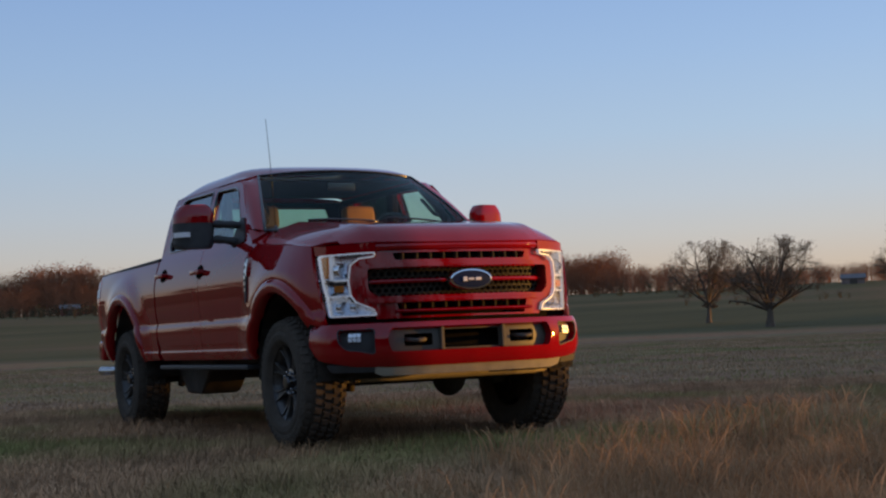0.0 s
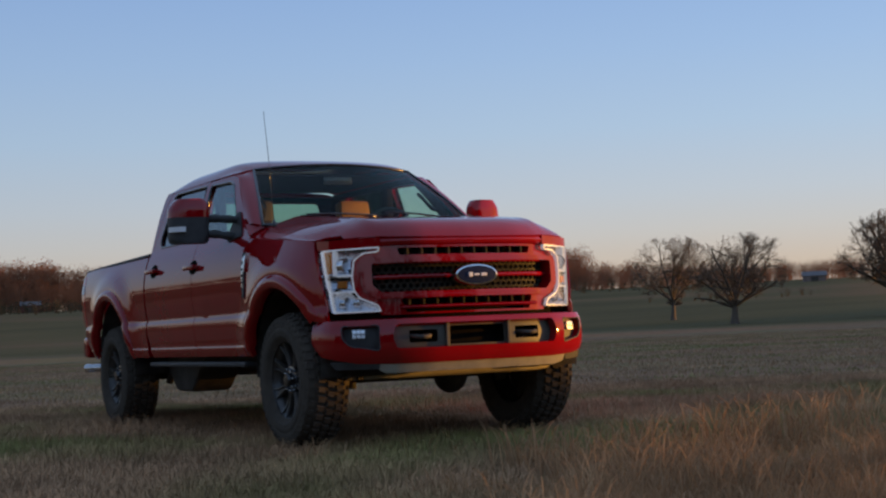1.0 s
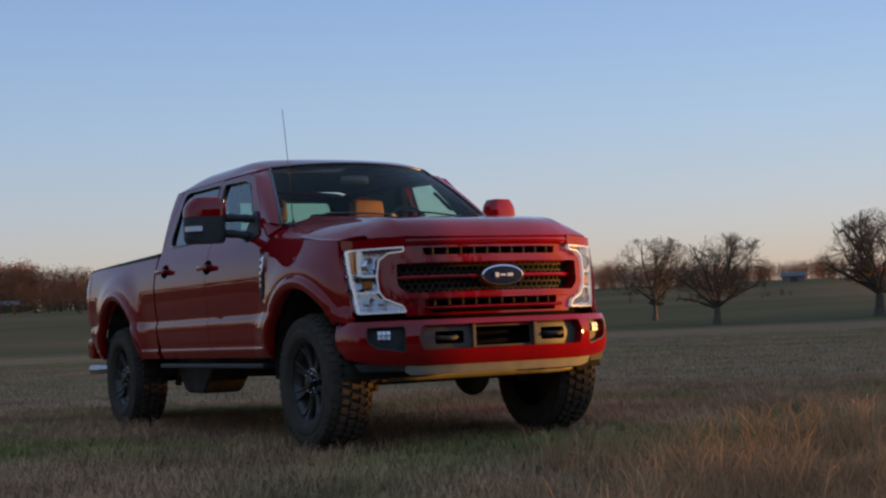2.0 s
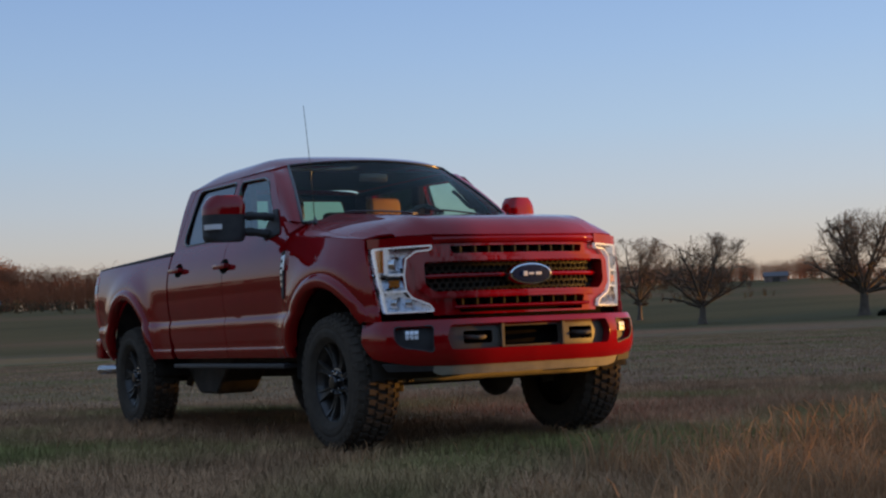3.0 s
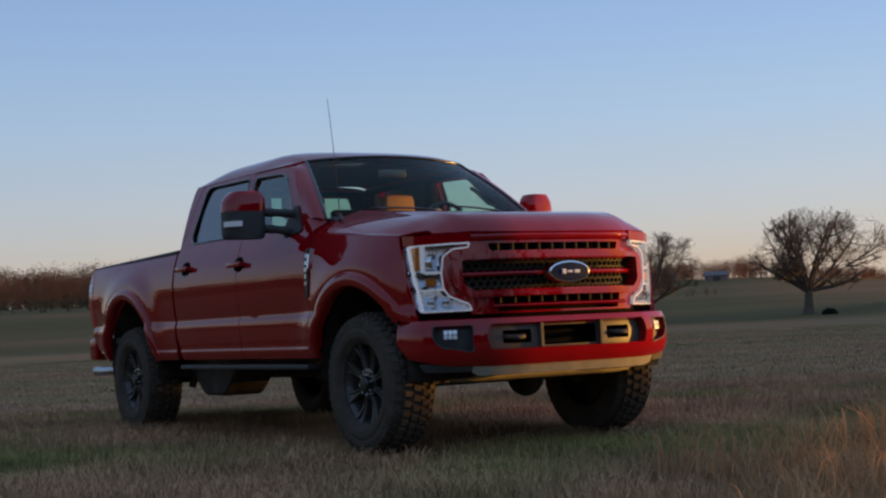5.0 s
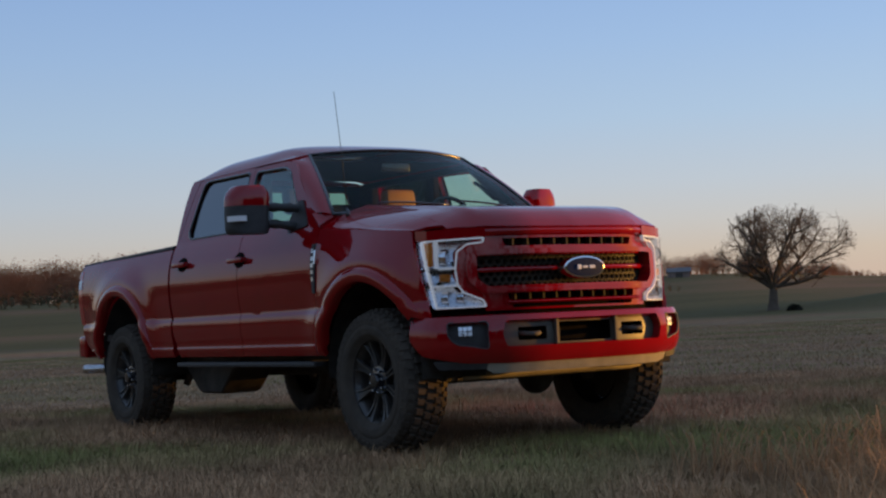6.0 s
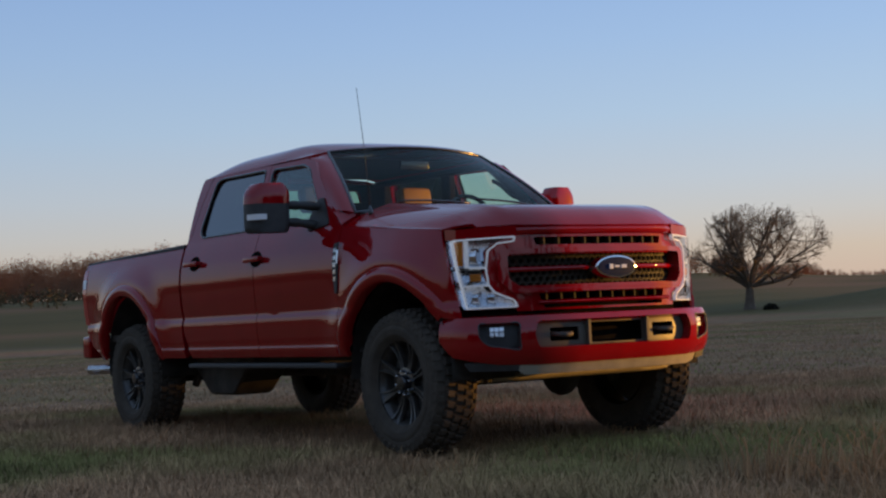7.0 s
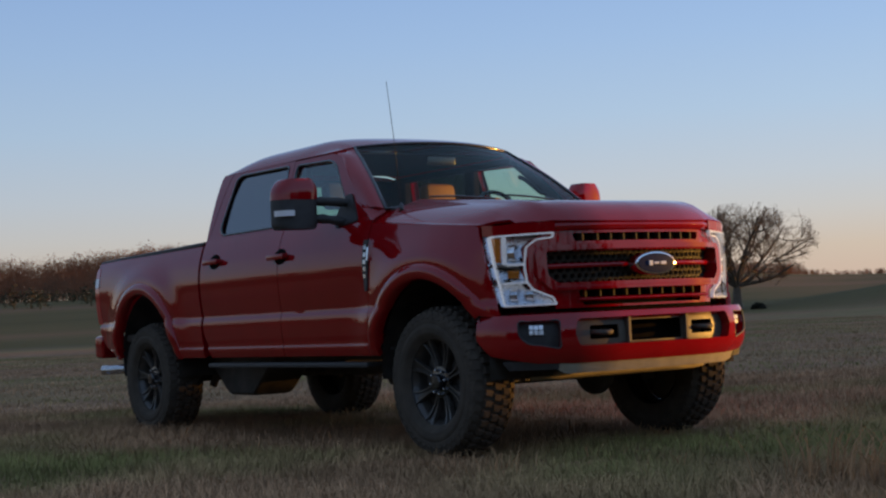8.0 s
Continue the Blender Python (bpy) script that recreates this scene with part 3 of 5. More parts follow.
def build_flare(sx, c, a0, a1):
    bm = bmesh.new()
    rows = []
    prof = [(0.0, -0.03), (0.0, 0.028), (0.012, 0.036), (0.045, 0.034), (0.082, 0.022), (0.094, 0.006), (0.098, -0.02)]
    for k in range(61):
        a = math.radians(a0 + (a1 - a0) * k / 60)
        row = []
        for dr, out in prof:
            r = AR - 0.006 + dr
            y, z = c[0] + r * math.cos(a), c[1] + r * math.sin(a)
            row.append(bm.verts.new((sx * (half(y, z) + out * min(1, 0.1 + k / 5, 0.1 + (60 - k) / 6)), y, z)))
        rows.append(row)
    for p, q in zip(rows, rows[1:]):
        for k in range(len(prof) - 1):
            bm.faces.new((p[k], p[k + 1], q[k + 1], q[k]))
    bmesh.ops.recalc_face_normals(bm, faces=bm.faces)
    if sum((f.normal.x * sx) for f in bm.faces) < 0:
        bmesh.ops.reverse_faces(bm, faces=bm.faces)
    part("wheel_arch_flare", bm, M_RED, truck, "", 60)
    bm = bmesh.new()
    rows = []
    for k in range(25):
        a = math.radians(-15 + 210 * k / 24)
        y, z = c[0] + (AR + 0.004) * math.cos(a), c[1] + (AR + 0.004) * math.sin(a)
        rows.append([bm.verts.new((sx * x, y, max(z, 0.45))) for x in (0.50, 0.955)])
    for p, q in zip(rows, rows[1:]):
        bm.faces.new((p[0], p[1], q[1], q[0]))
    bm.faces.new([r[0] for r in rows])
    bmesh.ops.solidify(bm, geom=bm.faces[:], thickness=0.006)
    part("wheel_well_liner", bm, M_CHASSIS, truck, "black wheel well liner")


for sx in (-1, 1):
    build_flare(sx, FA, 10, 147)
    build_flare(sx, RA, 2, 178)


# ---- wheels ----
def build_wheel():
    """A wheel whose outer face looks along -x, with its centre at the origin."""
    bm = bmesh.new()
    lathe(bm, [(0.262, 0.10), (0.262, -0.112), (0.272, -0.132), (0.279, -0.130), (0.276, -0.116), (0.256, -0.100), (0.238, -0.055), (0.23, 0.1)], 56)
    rim = part("wheel", bm, M_RIM, None, "black alloy wheel with split spokes")
    bm = bmesh.new()
    lathe(bm, [(0.236, -0.015), (0.215, -0.02), (0.10, -0.035), (0.001, -0.035)], 40)
    part("brake_disc", bm, M_CHASSIS, rim, "dark brake disc behind spokes")
    for k in range(8):
        bm = bmesh.new()
        stations = ((0.060, 0.009, 0.011, -0.088), (0.12, 0.006, 0.012, -0.080), (0.19, 0.006, 0.017, -0.088), (0.240, 0.008, 0.027, -0.104), (0.262, 0.010, 0.040, -0.114))
        for side in (-1, 0, 1):
            sec = []
            for r, w, off, x in stations:
                # two ribs with a sunken web between them
                w, x = (off, x + 0.016) if side == 0 else (w, x)
                o = side * off
                sec.append([bm.verts.new((x0, r, o + d)) for x0, d in ((x + 0.03, -w), (x + 0.004, -w), (x, -w * 0.6), (x, w * 0.6), (x + 0.004, w), (x + 0.03, w))])
            for p, q in zip(sec, sec[1:]):
                for j in range(6):
                    bm.faces.new((p[j], p[(j + 1) % 6], q[(j + 1) % 6], q[j]))
            bm.faces.new(sec[0]), bm.faces.new(sec[-1][::-1])
        bmesh.ops.recalc_face_normals(bm, faces=bm.faces)
        bmesh.ops.transform(bm, matrix=Matrix.Rotation(k * math.tau / 8 + 0.2, 4, "X"), verts=bm.verts)
        part("spoke", bm, M_RIM, rim)
    bm = bmesh.new()
    lathe(bm, [(0.001, -0.128), (0.040, -0.126), (0.048, -0.116), (0.05, -0.09), (0.092, -0.085), (0.096, -0.06)], 32)
    part("hub", bm, M_GLOSS, rim, "gloss black wheel hub")
    for k in range(8):
        bm = bmesh.new()
        a = (k + 0.5) * math.tau / 8
        lathe(bm, [(0.001, -0.112), (0.007, -0.110), (0.0105, -0.100), (0.0105, -0.082)], 6, Matrix.Translation((0, 0.072 * math.cos(a), 0.072 * math.sin(a))))
        part("lug_nut", bm, M_STEEL, rim, "bright steel lug nut")
    bm = bmesh.new()
    lathe(bm, [(0.256, 0.12), (0.29, 0.15), (0.34, 0.158), (0.395, 0.15), (0.42, 0.13), (0.428, 0.08), (0.43, 0.0), (0.428, -0.08), (0.42, -0.13), (0.395, -0.15), (0.36, -0.156),
               (0.352, -0.153), (0.345, -0.158), (0.318, -0.160), (0.310, -0.156), (0.303, -0.158), (0.288, -0.148), (0.272, -0.132), (0.258, -0.12)], 72)
    tyre = part("tyre", bm, M_RUBBER, rim, "black all-terrain tyre with dusty sidewall", 50)
    bm = bmesh.new()
    n = 44
    for k in range(n):
        for row, (x0, x1, r0, sk) in enumerate(((-0.152, -0.098, 0.427, 0.0), (-0.082, -0.03, 0.440, 0.5), (-0.018, 0.034, 0.441, 0.0), (0.046, 0.09, 0.439, 0.5), (0.102, 0.152, 0.427, 0.0))):
            a, da = (k + sk) * math.tau / n, math.tau / n * 0.37
            top = 0.010
            vs = []
            for dr, sh in ((-0.012, 1.0), (top, 0.86)):
                for x, aa in ((x0, a - da * sh), (x1, a - da * sh * 0.7), (x1, a + da * sh), (x0, a + da * sh * 0.7)):
                    xm = (x0 + x1) / 2
                    xx = xm + (x - xm) * sh
                    drop = 0.02 * step(0.12, 0.155, abs(xx)) if row in (0, 4) else 0
                    vs.append(bm.verts.new((xx, (r0 + dr - drop) * math.cos(aa), (r0 + dr - drop) * math.sin(aa))))
            for f in ((4, 5, 6, 7), (0, 1, 5, 4), (1, 2, 6, 5), (2, 3, 7, 6), (3, 0, 4, 7)):
                bm.faces.new([vs[i] for i in f])
        a = (k + 0.5) * math.tau / n
        for s in (-1, 1):
            vs = []
            for r, x, w in ((0.425, 0.140, 0.013), (0.385, 0.157, 0.011)):
                for d in (-w, w):
                    vs.append(bm.verts.new((s * x, r * math.cos(a + d / r), r * math.sin(a + d / r))))
            for r, x, w in ((0.425, 0.134, 0.017), (0.37, 0.148, 0.014)):
                for d in (-w, w):
                    vs.append(bm.verts.new((s * x, r * math.cos(a + d / r), r * math.sin(a + d / r))))
            for f in ((0, 1, 3, 2), (0, 2, 6, 4), (1, 5, 7, 3), (2, 3, 7, 6), (0, 4, 5, 1)):
                bm.faces.new([vs[i] for i in f])
    bmesh.ops.recalc_face_normals(bm, faces=bm.faces)
    tread = part("tread_block_set", bm, M_RUBBER, rim, "", 20)
    tagged(tread, kind="stuff")
    return rim


wheel = build_wheel()
wheel.parent = truck
wheel.matrix_basis = pose(-0.868, 0, 0.437, 12, 0, 0)
for x, y, turn, spin in ((-0.862, 4.06, 0, 40), (0.868, 0, 180, 25), (0.862, 4.06, 180, 70)):
    w = copy_thing(wheel, pose(x, y, 0.437, 0, 0, turn) @ pose(0, 0, 0, spin))
    w.parent = truck


# ---- front: grille, headlights, bumper ----
def mirrored(poly):
    return [(-x, z) for x, z in poly][::-1]


def face(off=0.0, rake=0.0):
    return lambda u, v, d: (u, nose(min(abs(u), 0.965)) + off + d + rake * (v - 1.08), v)


XF = cuts(-0.93, 0.93, 34)
grille = lay("grille", panel(
    [(-0.605, 1.30), (-0.60, 1.342), (0.60, 1.342), (0.605, 1.30), (0.605, 1.283), (0.70, 1.24), (0.75, 1.20), (0.77, 1.10), (0.755, 1.0), (0.72, 0.955), (0.615, 0.91), (0.60, 0.838),
     (-0.60, 0.838), (-0.615, 0.91), (-0.72, 0.955), (-0.755, 1.0), (-0.77, 1.10), (-0.75, 1.20), (-0.70, 1.24), (-0.605, 1.283)][::-1],
    [rounded([(-0.49, 1.268), (0.49, 1.268), (0.475, 1.222), (-0.475, 1.222)], 0.012), rounded([(-0.655, 1.165), (0.655, 1.165), (0.655, 1.03), (0.60, 0.985), (-0.60, 0.985), (-0.655, 1.03)], 0.02),
     rounded([(-0.48, 0.938), (0.48, 0.938), (0.47, 0.897), (-0.47, 0.897)], 0.01), rounded([(-0.46, 0.872), (0.46, 0.872), (0.45, 0.85), (-0.45, 0.85)], 0.006)],
    face(0.05, 0.05), 0.05, XF, [0.86, 0.9, 0.95, 1.0, 1.05, 1.1, 1.15, 1.2, 1.25, 1.3, 1.325]), M_RED, truck, "red grille surround with dark mesh")
main_hole = rounded([(-0.66, 1.172), (0.66, 1.172), (0.66, 1.03), (0.605, 0.98), (-0.605, 0.98), (-0.66, 1.03)], 0.02)
main_out = rounded([(-0.685, 1.202), (0.685, 1.202), (0.715, 1.17), (0.715, 1.02), (0.64, 0.942), (-0.64, 0.942), (-0.715, 1.02), (-0.715, 1.17)], 0.02)


def raised(base, crown, lo, hi):
    """A bar with a rounded face between two heights."""
    def f(u, v, d):
        t = min(max((v - lo) / (hi - lo), 0), 1)
        return (u, nose(min(abs(u), 0.965)) + base + 0.05 * (v - 1.08) - crown * math.sin(math.pi * t) ** 0.7 + d, v)
    return f


def ring_face(u, v, d):
    return (u, nose(min(abs(u), 0.965)) + 0.05 * (v - 1.08) - 0.004 + d, v)


lay("grille_ring", panel(main_out, [main_hole], ring_face, 0.075, XF, [0.96, 1.0, 1.05, 1.1, 1.15, 1.19]), M_RED, grille)
for lo, hi, w, b, cr in ((1.285, 1.340, 0.60, 0.03, 0.022), (0.945, 0.978, 0.62, 0.015, 0.02), (0.875, 0.896, 0.50, 0.03, 0.02)):
    lay("grille_bar", panel([(-w, lo), (w, lo), (w, hi), (-w, hi)], [], raised(b, cr, lo, hi), 0.02, XF, cuts(lo, hi, 6)), M_RED, grille)
for sx in (-1, 1):
    o = [(0.13, 1.070), (0.62, 1.068), (0.645, 1.083), (0.62, 1.096), (0.13, 1.094)]
    o = o if sx > 0 else mirrored(o)
    lay("grille_bar", panel(o, [], raised(0.055, 0.012, 1.066, 1.098), 0.02, XF, cuts(1.066, 1.098, 5)), M_RED, grille)

# honeycomb mesh plates
bm = bmesh.new()
pitch = 0.042
for j in range(6):
    for i in range(-16, 17):
        x, z = (i + 0.5 * (j % 2)) * pitch, 0.985 + j * pitch * 0.87
        lim = 0.64 - 0.5 * max(0, 1.05 - z) * 0.6
        if abs(x) > lim or z > 1.18:
            continue
        outer, inner, deep = [], [], []
        for k in range(6):
            a = math.radians(60 * k + 30)
            for ring, r, dy in ((outer, 0.0243, 0.0), (inner, 0.0180, -0.006), (deep, 0.0185, 0.02)):
                px, pz = x + r * math.cos(a), z + r * math.sin(a)
                ring.append(bm.verts.new((px, nose(min(abs(px), 0.9)) + 0.085 + dy, pz)))
        for k in range(6):
            q = (k + 1) % 6
            bm.faces.new((outer[k], outer[q], inner[q], inner[k]))
            bm.faces.new((inner[k], inner[q], deep[q], deep[k]))
tagged(part("grille_mesh", bm, M_MESH, grille, "dark honeycomb grille mesh", 20), kind="stuff")
for x in np.linspace(-0.42, 0.42, 10):
    for z0, z1 in ((1.222, 1.268), (0.897, 0.938)):
        part("grille_vane", boxed((x - 0.008, nose(abs(x)) + 0.066, z0), (x + 0.008, nose(abs(x)) + 0.11, z1), 0.003, 1), M_MESH, grille)
# shade behind the grille openings, put in as a near-black sheet
lay("grille_backing", panel([(-0.75, 0.80), (0.75, 0.80), (0.75, 1.30), (-0.75, 1.30)], [], face(0.12), 0.02, XF, ()), M_VOID, truck, "near-black panel standing in for the shade behind grille")
# oval badge
bm = bmesh.new()
rows = []
for s, dy in ((1.0, 0.05), (1.0, 0.0), (0.97, -0.012), (0.90, -0.014), (0.86, -0.008)):
    rows.append([bm.verts.new((0.158 * s * math.cos(a), -0.872 + dy + 0.10 * (0.158 * s * math.cos(a)) ** 2 / 0.3, 1.078 + 0.068 * (s if s > 0.95 else s - 0.06) * math.sin(a))) for a in np.linspace(0, math.tau, 48, endpoint=False)])
for p, q in zip(rows, rows[1:]):
    for k in range(48):
        bm.faces.new((p[k], p[(k + 1) % 48], q[(k + 1) % 48], q[k]))
bmesh.ops.recalc_face_normals(bm, faces=bm.faces)
part("badge_rim", bm, M_CHROME, grille, "chrome oval badge rim", 50)
bm = bmesh.new()
rows = [[bm.verts.new((0.158 * q * math.cos(a), -0.883 - 0.008 * (1 - q * q), 1.078 + 0.068 * (q - 0.03 * q) * math.sin(a))) for a in np.linspace(0, math.tau, 48, endpoint=False)] for q in (0.88, 0.7, 0.5, 0.25, 0.02)]
for p0, p1 in zip(rows, rows[1:]):
    for k in range(48):
        bm.faces.new((p0[k], p0[(k + 1) % 48], p1[(k + 1) % 48], p1[k]))
bm.faces.new(rows[-1])
bmesh.ops.recalc_face_normals(bm, faces=bm.faces)
part("badge_face", bm, M_BLUE, grille, "blue-grey oval badge face", 60)
for x, w, h in ((-0.052, 0.030, 0.030), (-0.008, 0.040, 0.014), (0.045, 0.044, 0.020)):
    bm = bmesh.new()
    box(bm, (x - w / 2, -0.897, 1.078 - h / 2), (x + w / 2, -0.888, 1.078 + h / 2), 0.003, 1)
    part("badge_bar", bm, M_WHITE, grille, "pale raised bar on the badge")

for sx in (-1, 1):
    xs = np.linspace(0.598, 0.925, 12)
    o = [(x, 1.281 - 0.036 * max(0, x - 0.605)) for x in xs] + [(x, hood_z(x, nose(x) + 0.012) - 0.006) for x in xs[::-1]]
    lay("headlight_brow", panel(o, [], lambda u, v, d, sx=sx: (sx * u, nose(min(u, 0.965)) + 0.016 + d, v), 0.03, cuts(0.6, 0.92, 10), ()), M_RED, truck)

HL = [(0.917, 1.268), (0.605, 1.279), (0.612, 1.244), (0.70, 1.236), (0.752, 1.195), (0.764, 1.09), (0.755, 1.0), (0.725, 0.955), (0.625, 0.908), (0.605, 0.862), (0.873, 0.860), (0.888, 0.97), (0.905, 1.10)]


def build_headlight(sx):
    def on(off):
        return lambda u, v, d: (sx * u, nose(min(abs(u), 0.965)) + off + d, v)
    hs, inn = rounded(HL, 0.012, 2), rounded(inset(HL, 0.009), 0.008, 2)
    cx = cuts(0.60, 0.92, 12)

    def bowl(u, v, d):
        low = 0.855 if v < 0.995 else 0.995 if v < 1.1 else 1.1
        return (sx * u, nose(min(abs(u), 0.965)) + 0.03 + 0.42 * (v - low) + d, v)
    body = lay("headlight", panel(hs, [], bowl, 0.02, cuts(0.60, 0.92, 24), [0.88, 0.92, 0.96, 0.994, 0.996, 1.03, 1.06, 1.099, 1.101, 1.14, 1.18, 1.22]), M_LAMP, truck, "clear headlight with bright light-guide border")
    lay("light_guide", panel(hs, [inn], on(0.010), 0.022, cx, ()), M_LAMPWHITE, body, "white light-guide border")
    lay("lens", panel(inset(HL, 0.003), [], on(0.001), 0.004, cx, ()), M_LENS, body, "clear lamp lens")
    lay("side_reflector", panel([(0.868, 1.115), (0.890, 1.115), (0.902, 1.252), (0.868, 1.254)], [], on(0.03), 0.02, cuts(0.84, 0.9, 3), ()), M_AMBER, body, "amber side reflector")
    lay("turn_signal", panel([(0.79, 1.022), (0.845, 1.022), (0.845, 1.066), (0.79, 1.066)], [], on(0.022), 0.012, cuts(0.77, 0.87, 4), ()), M_AMBER, body, "amber turn signal")
    lay("lamp_divider", panel([(0.846, 1.10), (0.866, 1.10), (0.866, 1.258), (0.846, 1.259)], [], on(0.022), 0.05, (), ()), M_LAMPWHITE, body, "white upright light guide")
    lay("lamp_divider", panel([(0.762, 1.094), (0.846, 1.094), (0.846, 1.106), (0.762, 1.106)], [], on(0.022), 0.05, (), ()), M_LAMPWHITE, body, "white level light guide")
    lay("lamp_divider", panel([(0.752, 0.990), (0.872, 0.990), (0.872, 1.000), (0.752, 1.000)], [], on(0.022), 0.05, (), ()), M_LAMPWHITE, body, "white level light guide")
    for z0, z1 in ((1.080, 1.088),):
        lay("lamp_divider", panel([(0.762, z0), (0.895, z0), (0.90, z1), (0.762, z1)], [], on(0.02), 0.05, cuts(0.76, 0.9, 4), ()), M_GLOSS, body)
    for x, z, r in ((0.80, 1.165, 0.048), (0.72, 0.925, 0.036), (0.80, 0.925, 0.036)):
        m = Matrix.Translation((sx * x, nose(x) + 0.05, z)) @ Matrix.Rotation(math.radians(90 - sx * 32), 4, "Z")
        bm = bmesh.new()
        lathe(bm, [(0.001, -0.028), (r * 0.5, -0.022), (r * 0.8, -0.006), (r * 0.86, 0.012)], 28, m)
        part("projector_bowl", bm, M_LENS, body, "round projector lens")
        bm = bmesh.new()
        lathe(bm, [(r * 0.84, 0.0), (r * 0.88, -0.022), (r, -0.022), (r * 1.04, 0.02)], 28, m)
        part("projector_ring", bm, M_CHROME, body, "chrome projector ring")


for sx in (-1, 1):
    build_headlight(sx)

bump = smooth_table([(0, -0.915), (0.3, -0.90), (0.56, -0.85), (0.75, -0.765), (0.87, -0.69), (0.93, -0.625), (0.955, -0.54), (0.968, -0.40)])
# the bumper is laid along its plan line by its arc length
BX = np.linspace(0, 0.968, 200)
BS = np.r_[0, np.cumsum(np.hypot(np.diff(BX), np.diff([bump(x) for x in BX])))]


def s_of(x):
    return math.copysign(float(np.interp(abs(x), BX, BS)), x)


def bumper_at(off):
    def f(u, v, d):
        x = float(np.interp(abs(u), BS, BX))
        e = 0.004
        x0, x1 = float(np.interp(max(abs(u) - e, 0), BS, BX)), float(np.interp(min(abs(u) + e, BS[-1]), BS, BX))
        t = Vector((x1 - x0, bump(x1) - bump(x0))).normalized()
        n = Vector((t.y, -t.x))
        t2 = (v - 0.665) / 0.15
        shape = -0.030 * max(t2, 0) ** 3 - 0.055 * max(-t2, 0) ** 2.6
        k = shape - off - d
        p = Vector((x, bump(x))) + n * k
        return (math.copysign(p.x, u) if u else 0.0, p.y, v)
    return f


SB = float(BS[-1])
FOG = [(s_of(0.675), 0.775), (s_of(0.885), 0.775), (s_of(0.88), 0.69), (s_of(0.84), 0.645), (s_of(0.675), 0.612)][::-1]
OPEN = rounded([(s_of(-0.575), 0.778), (s_of(0.575), 0.778), (s_of(0.60), 0.70), (s_of(0.575), 0.622), (s_of(-0.575), 0.622), (s_of(-0.60), 0.70)], 0.02)
ol = [(-SB, 0.81), (SB, 0.81), (SB, 0.68), (SB - 0.10, 0.585), (s_of(0.80), 0.535), (s_of(0.6), 0.525), (s_of(-0.6), 0.525), (s_of(-0.80), 0.535), (-SB + 0.10, 0.585), (-SB, 0.68)]
bumper = lay("front_bumper", panel(rounded(ol, 0.02), [OPEN, rounded(FOG, 0.025), rounded(mirrored(FOG), 0.025)], bumper_at(0), 0.05, cuts(-SB, SB, 60), cuts(0.52, 0.81, 16)), M_RED, truck, "red steel front bumper")
lay("bumper_top", panel([(-SB, 0), (SB, 0), (SB, 1), (-SB, 1)], [], lambda u, v, d: tuple(Vector(bumper_at(0.0 + 0.14 * v)(u, 0.806, 0)) + Vector((0, 0, 0.012 * math.sin(v * 1.6) - d))), 0.02, cuts(-SB, SB, 40), cuts(0, 1, 4)), M_RED, truck)
hole = rounded([(-0.205, 0.755), (0.205, 0.755), (0.205, 0.635), (-0.205, 0.635)], 0.008)
hooks = [rounded([(s * 0.33 - 0.10, 0.735), (s * 0.33 + 0.10, 0.735), (s * 0.33 + 0.10, 0.655), (s * 0.33 - 0.10, 0.655)], 0.012) for s in (-1.18, 1.18)]
lay("bumper_insert", panel([(-SB * 0.56, 0.80), (SB * 0.56, 0.80), (SB * 0.56, 0.60), (-SB * 0.56, 0.60)], [hole, *hooks], bumper_at(0.055), 0.012, cuts(-0.65, 0.65, 24), [0.65, 0.7, 0.75]), M_PLATE, bumper, "satin metal insert in bumper opening")
for s in (-1, 1):
    part("insert_rib", boxed((s * 0.225 - 0.012, -0.876, 0.625), (s * 0.225 + 0.012, -0.835, 0.775), 0.004, 1), M_PLATE, bumper)
    bm = bmesh.new()
    x = s * 0.39
    tube(bm, curve_pts([(x - 0.06, -0.74, 0.70), (x - 0.05, -0.84, 0.695), (x, -0.872, 0.69), (x + 0.05, -0.84, 0.695), (x + 0.06, -0.74, 0.70)], 5), 0.014, 8)
    part("tow_hook", bm, M_CHASSIS, bumper, "black steel tow hook")
# near-black sheet in place of the deep shade behind the bumper opening
lay("bumper_backing", panel([(-SB * 0.62, 0.80), (SB * 0.62, 0.80), (SB * 0.62, 0.56), (-SB * 0.62, 0.56)], [], bumper_at(0.20), 0.01, cuts(-SB * 0.62, SB * 0.62, 24), ()), M_VOID, bumper, "near-black panel standing in for the shade behind bumper")
for sx in (-1, 1):
    f = FOG if sx > 0 else mirrored(FOG)
    pocket = lay("fog_lamp", panel(inset(f, -0.012), [], bumper_at(0.045), 0.02, cuts(-SB, SB, 40), ()), M_BLACK, bumper, "fog lamp in a black plastic pocket")
    c = s_of(0.795 * sx)
    for row in range(2):
        for col in range(3):
            u0, z0 = c - 0.042 + col * 0.029, 0.695 + row * 0.029
            lay("lamp_cell", panel(rounded([(u0, z0), (u0 + 0.025, z0), (u0 + 0.025, z0 + 0.025), (u0, z0 + 0.025)], 0.004, 2), [], bumper_at(0.028), 0.02, (), ()), M_LAMP, pocket, "silver lamp cell")
    bm = bmesh.new()
    loop = [Vector(bumper_at(0.004)(u, v, 0)) for u, v in rounded(f, 0.025)]
    tube(bm, loop + [loop[0]], 0.006, 6, False)
    part("pocket_trim", bm, M_BLACK, pocket)


# valance and parts below it
def val(u, v, d):
    x = u
    return (x, bump(min(abs(x), 0.95)) + 0.05 + 0.35 * (0.535 - v) + d, v)


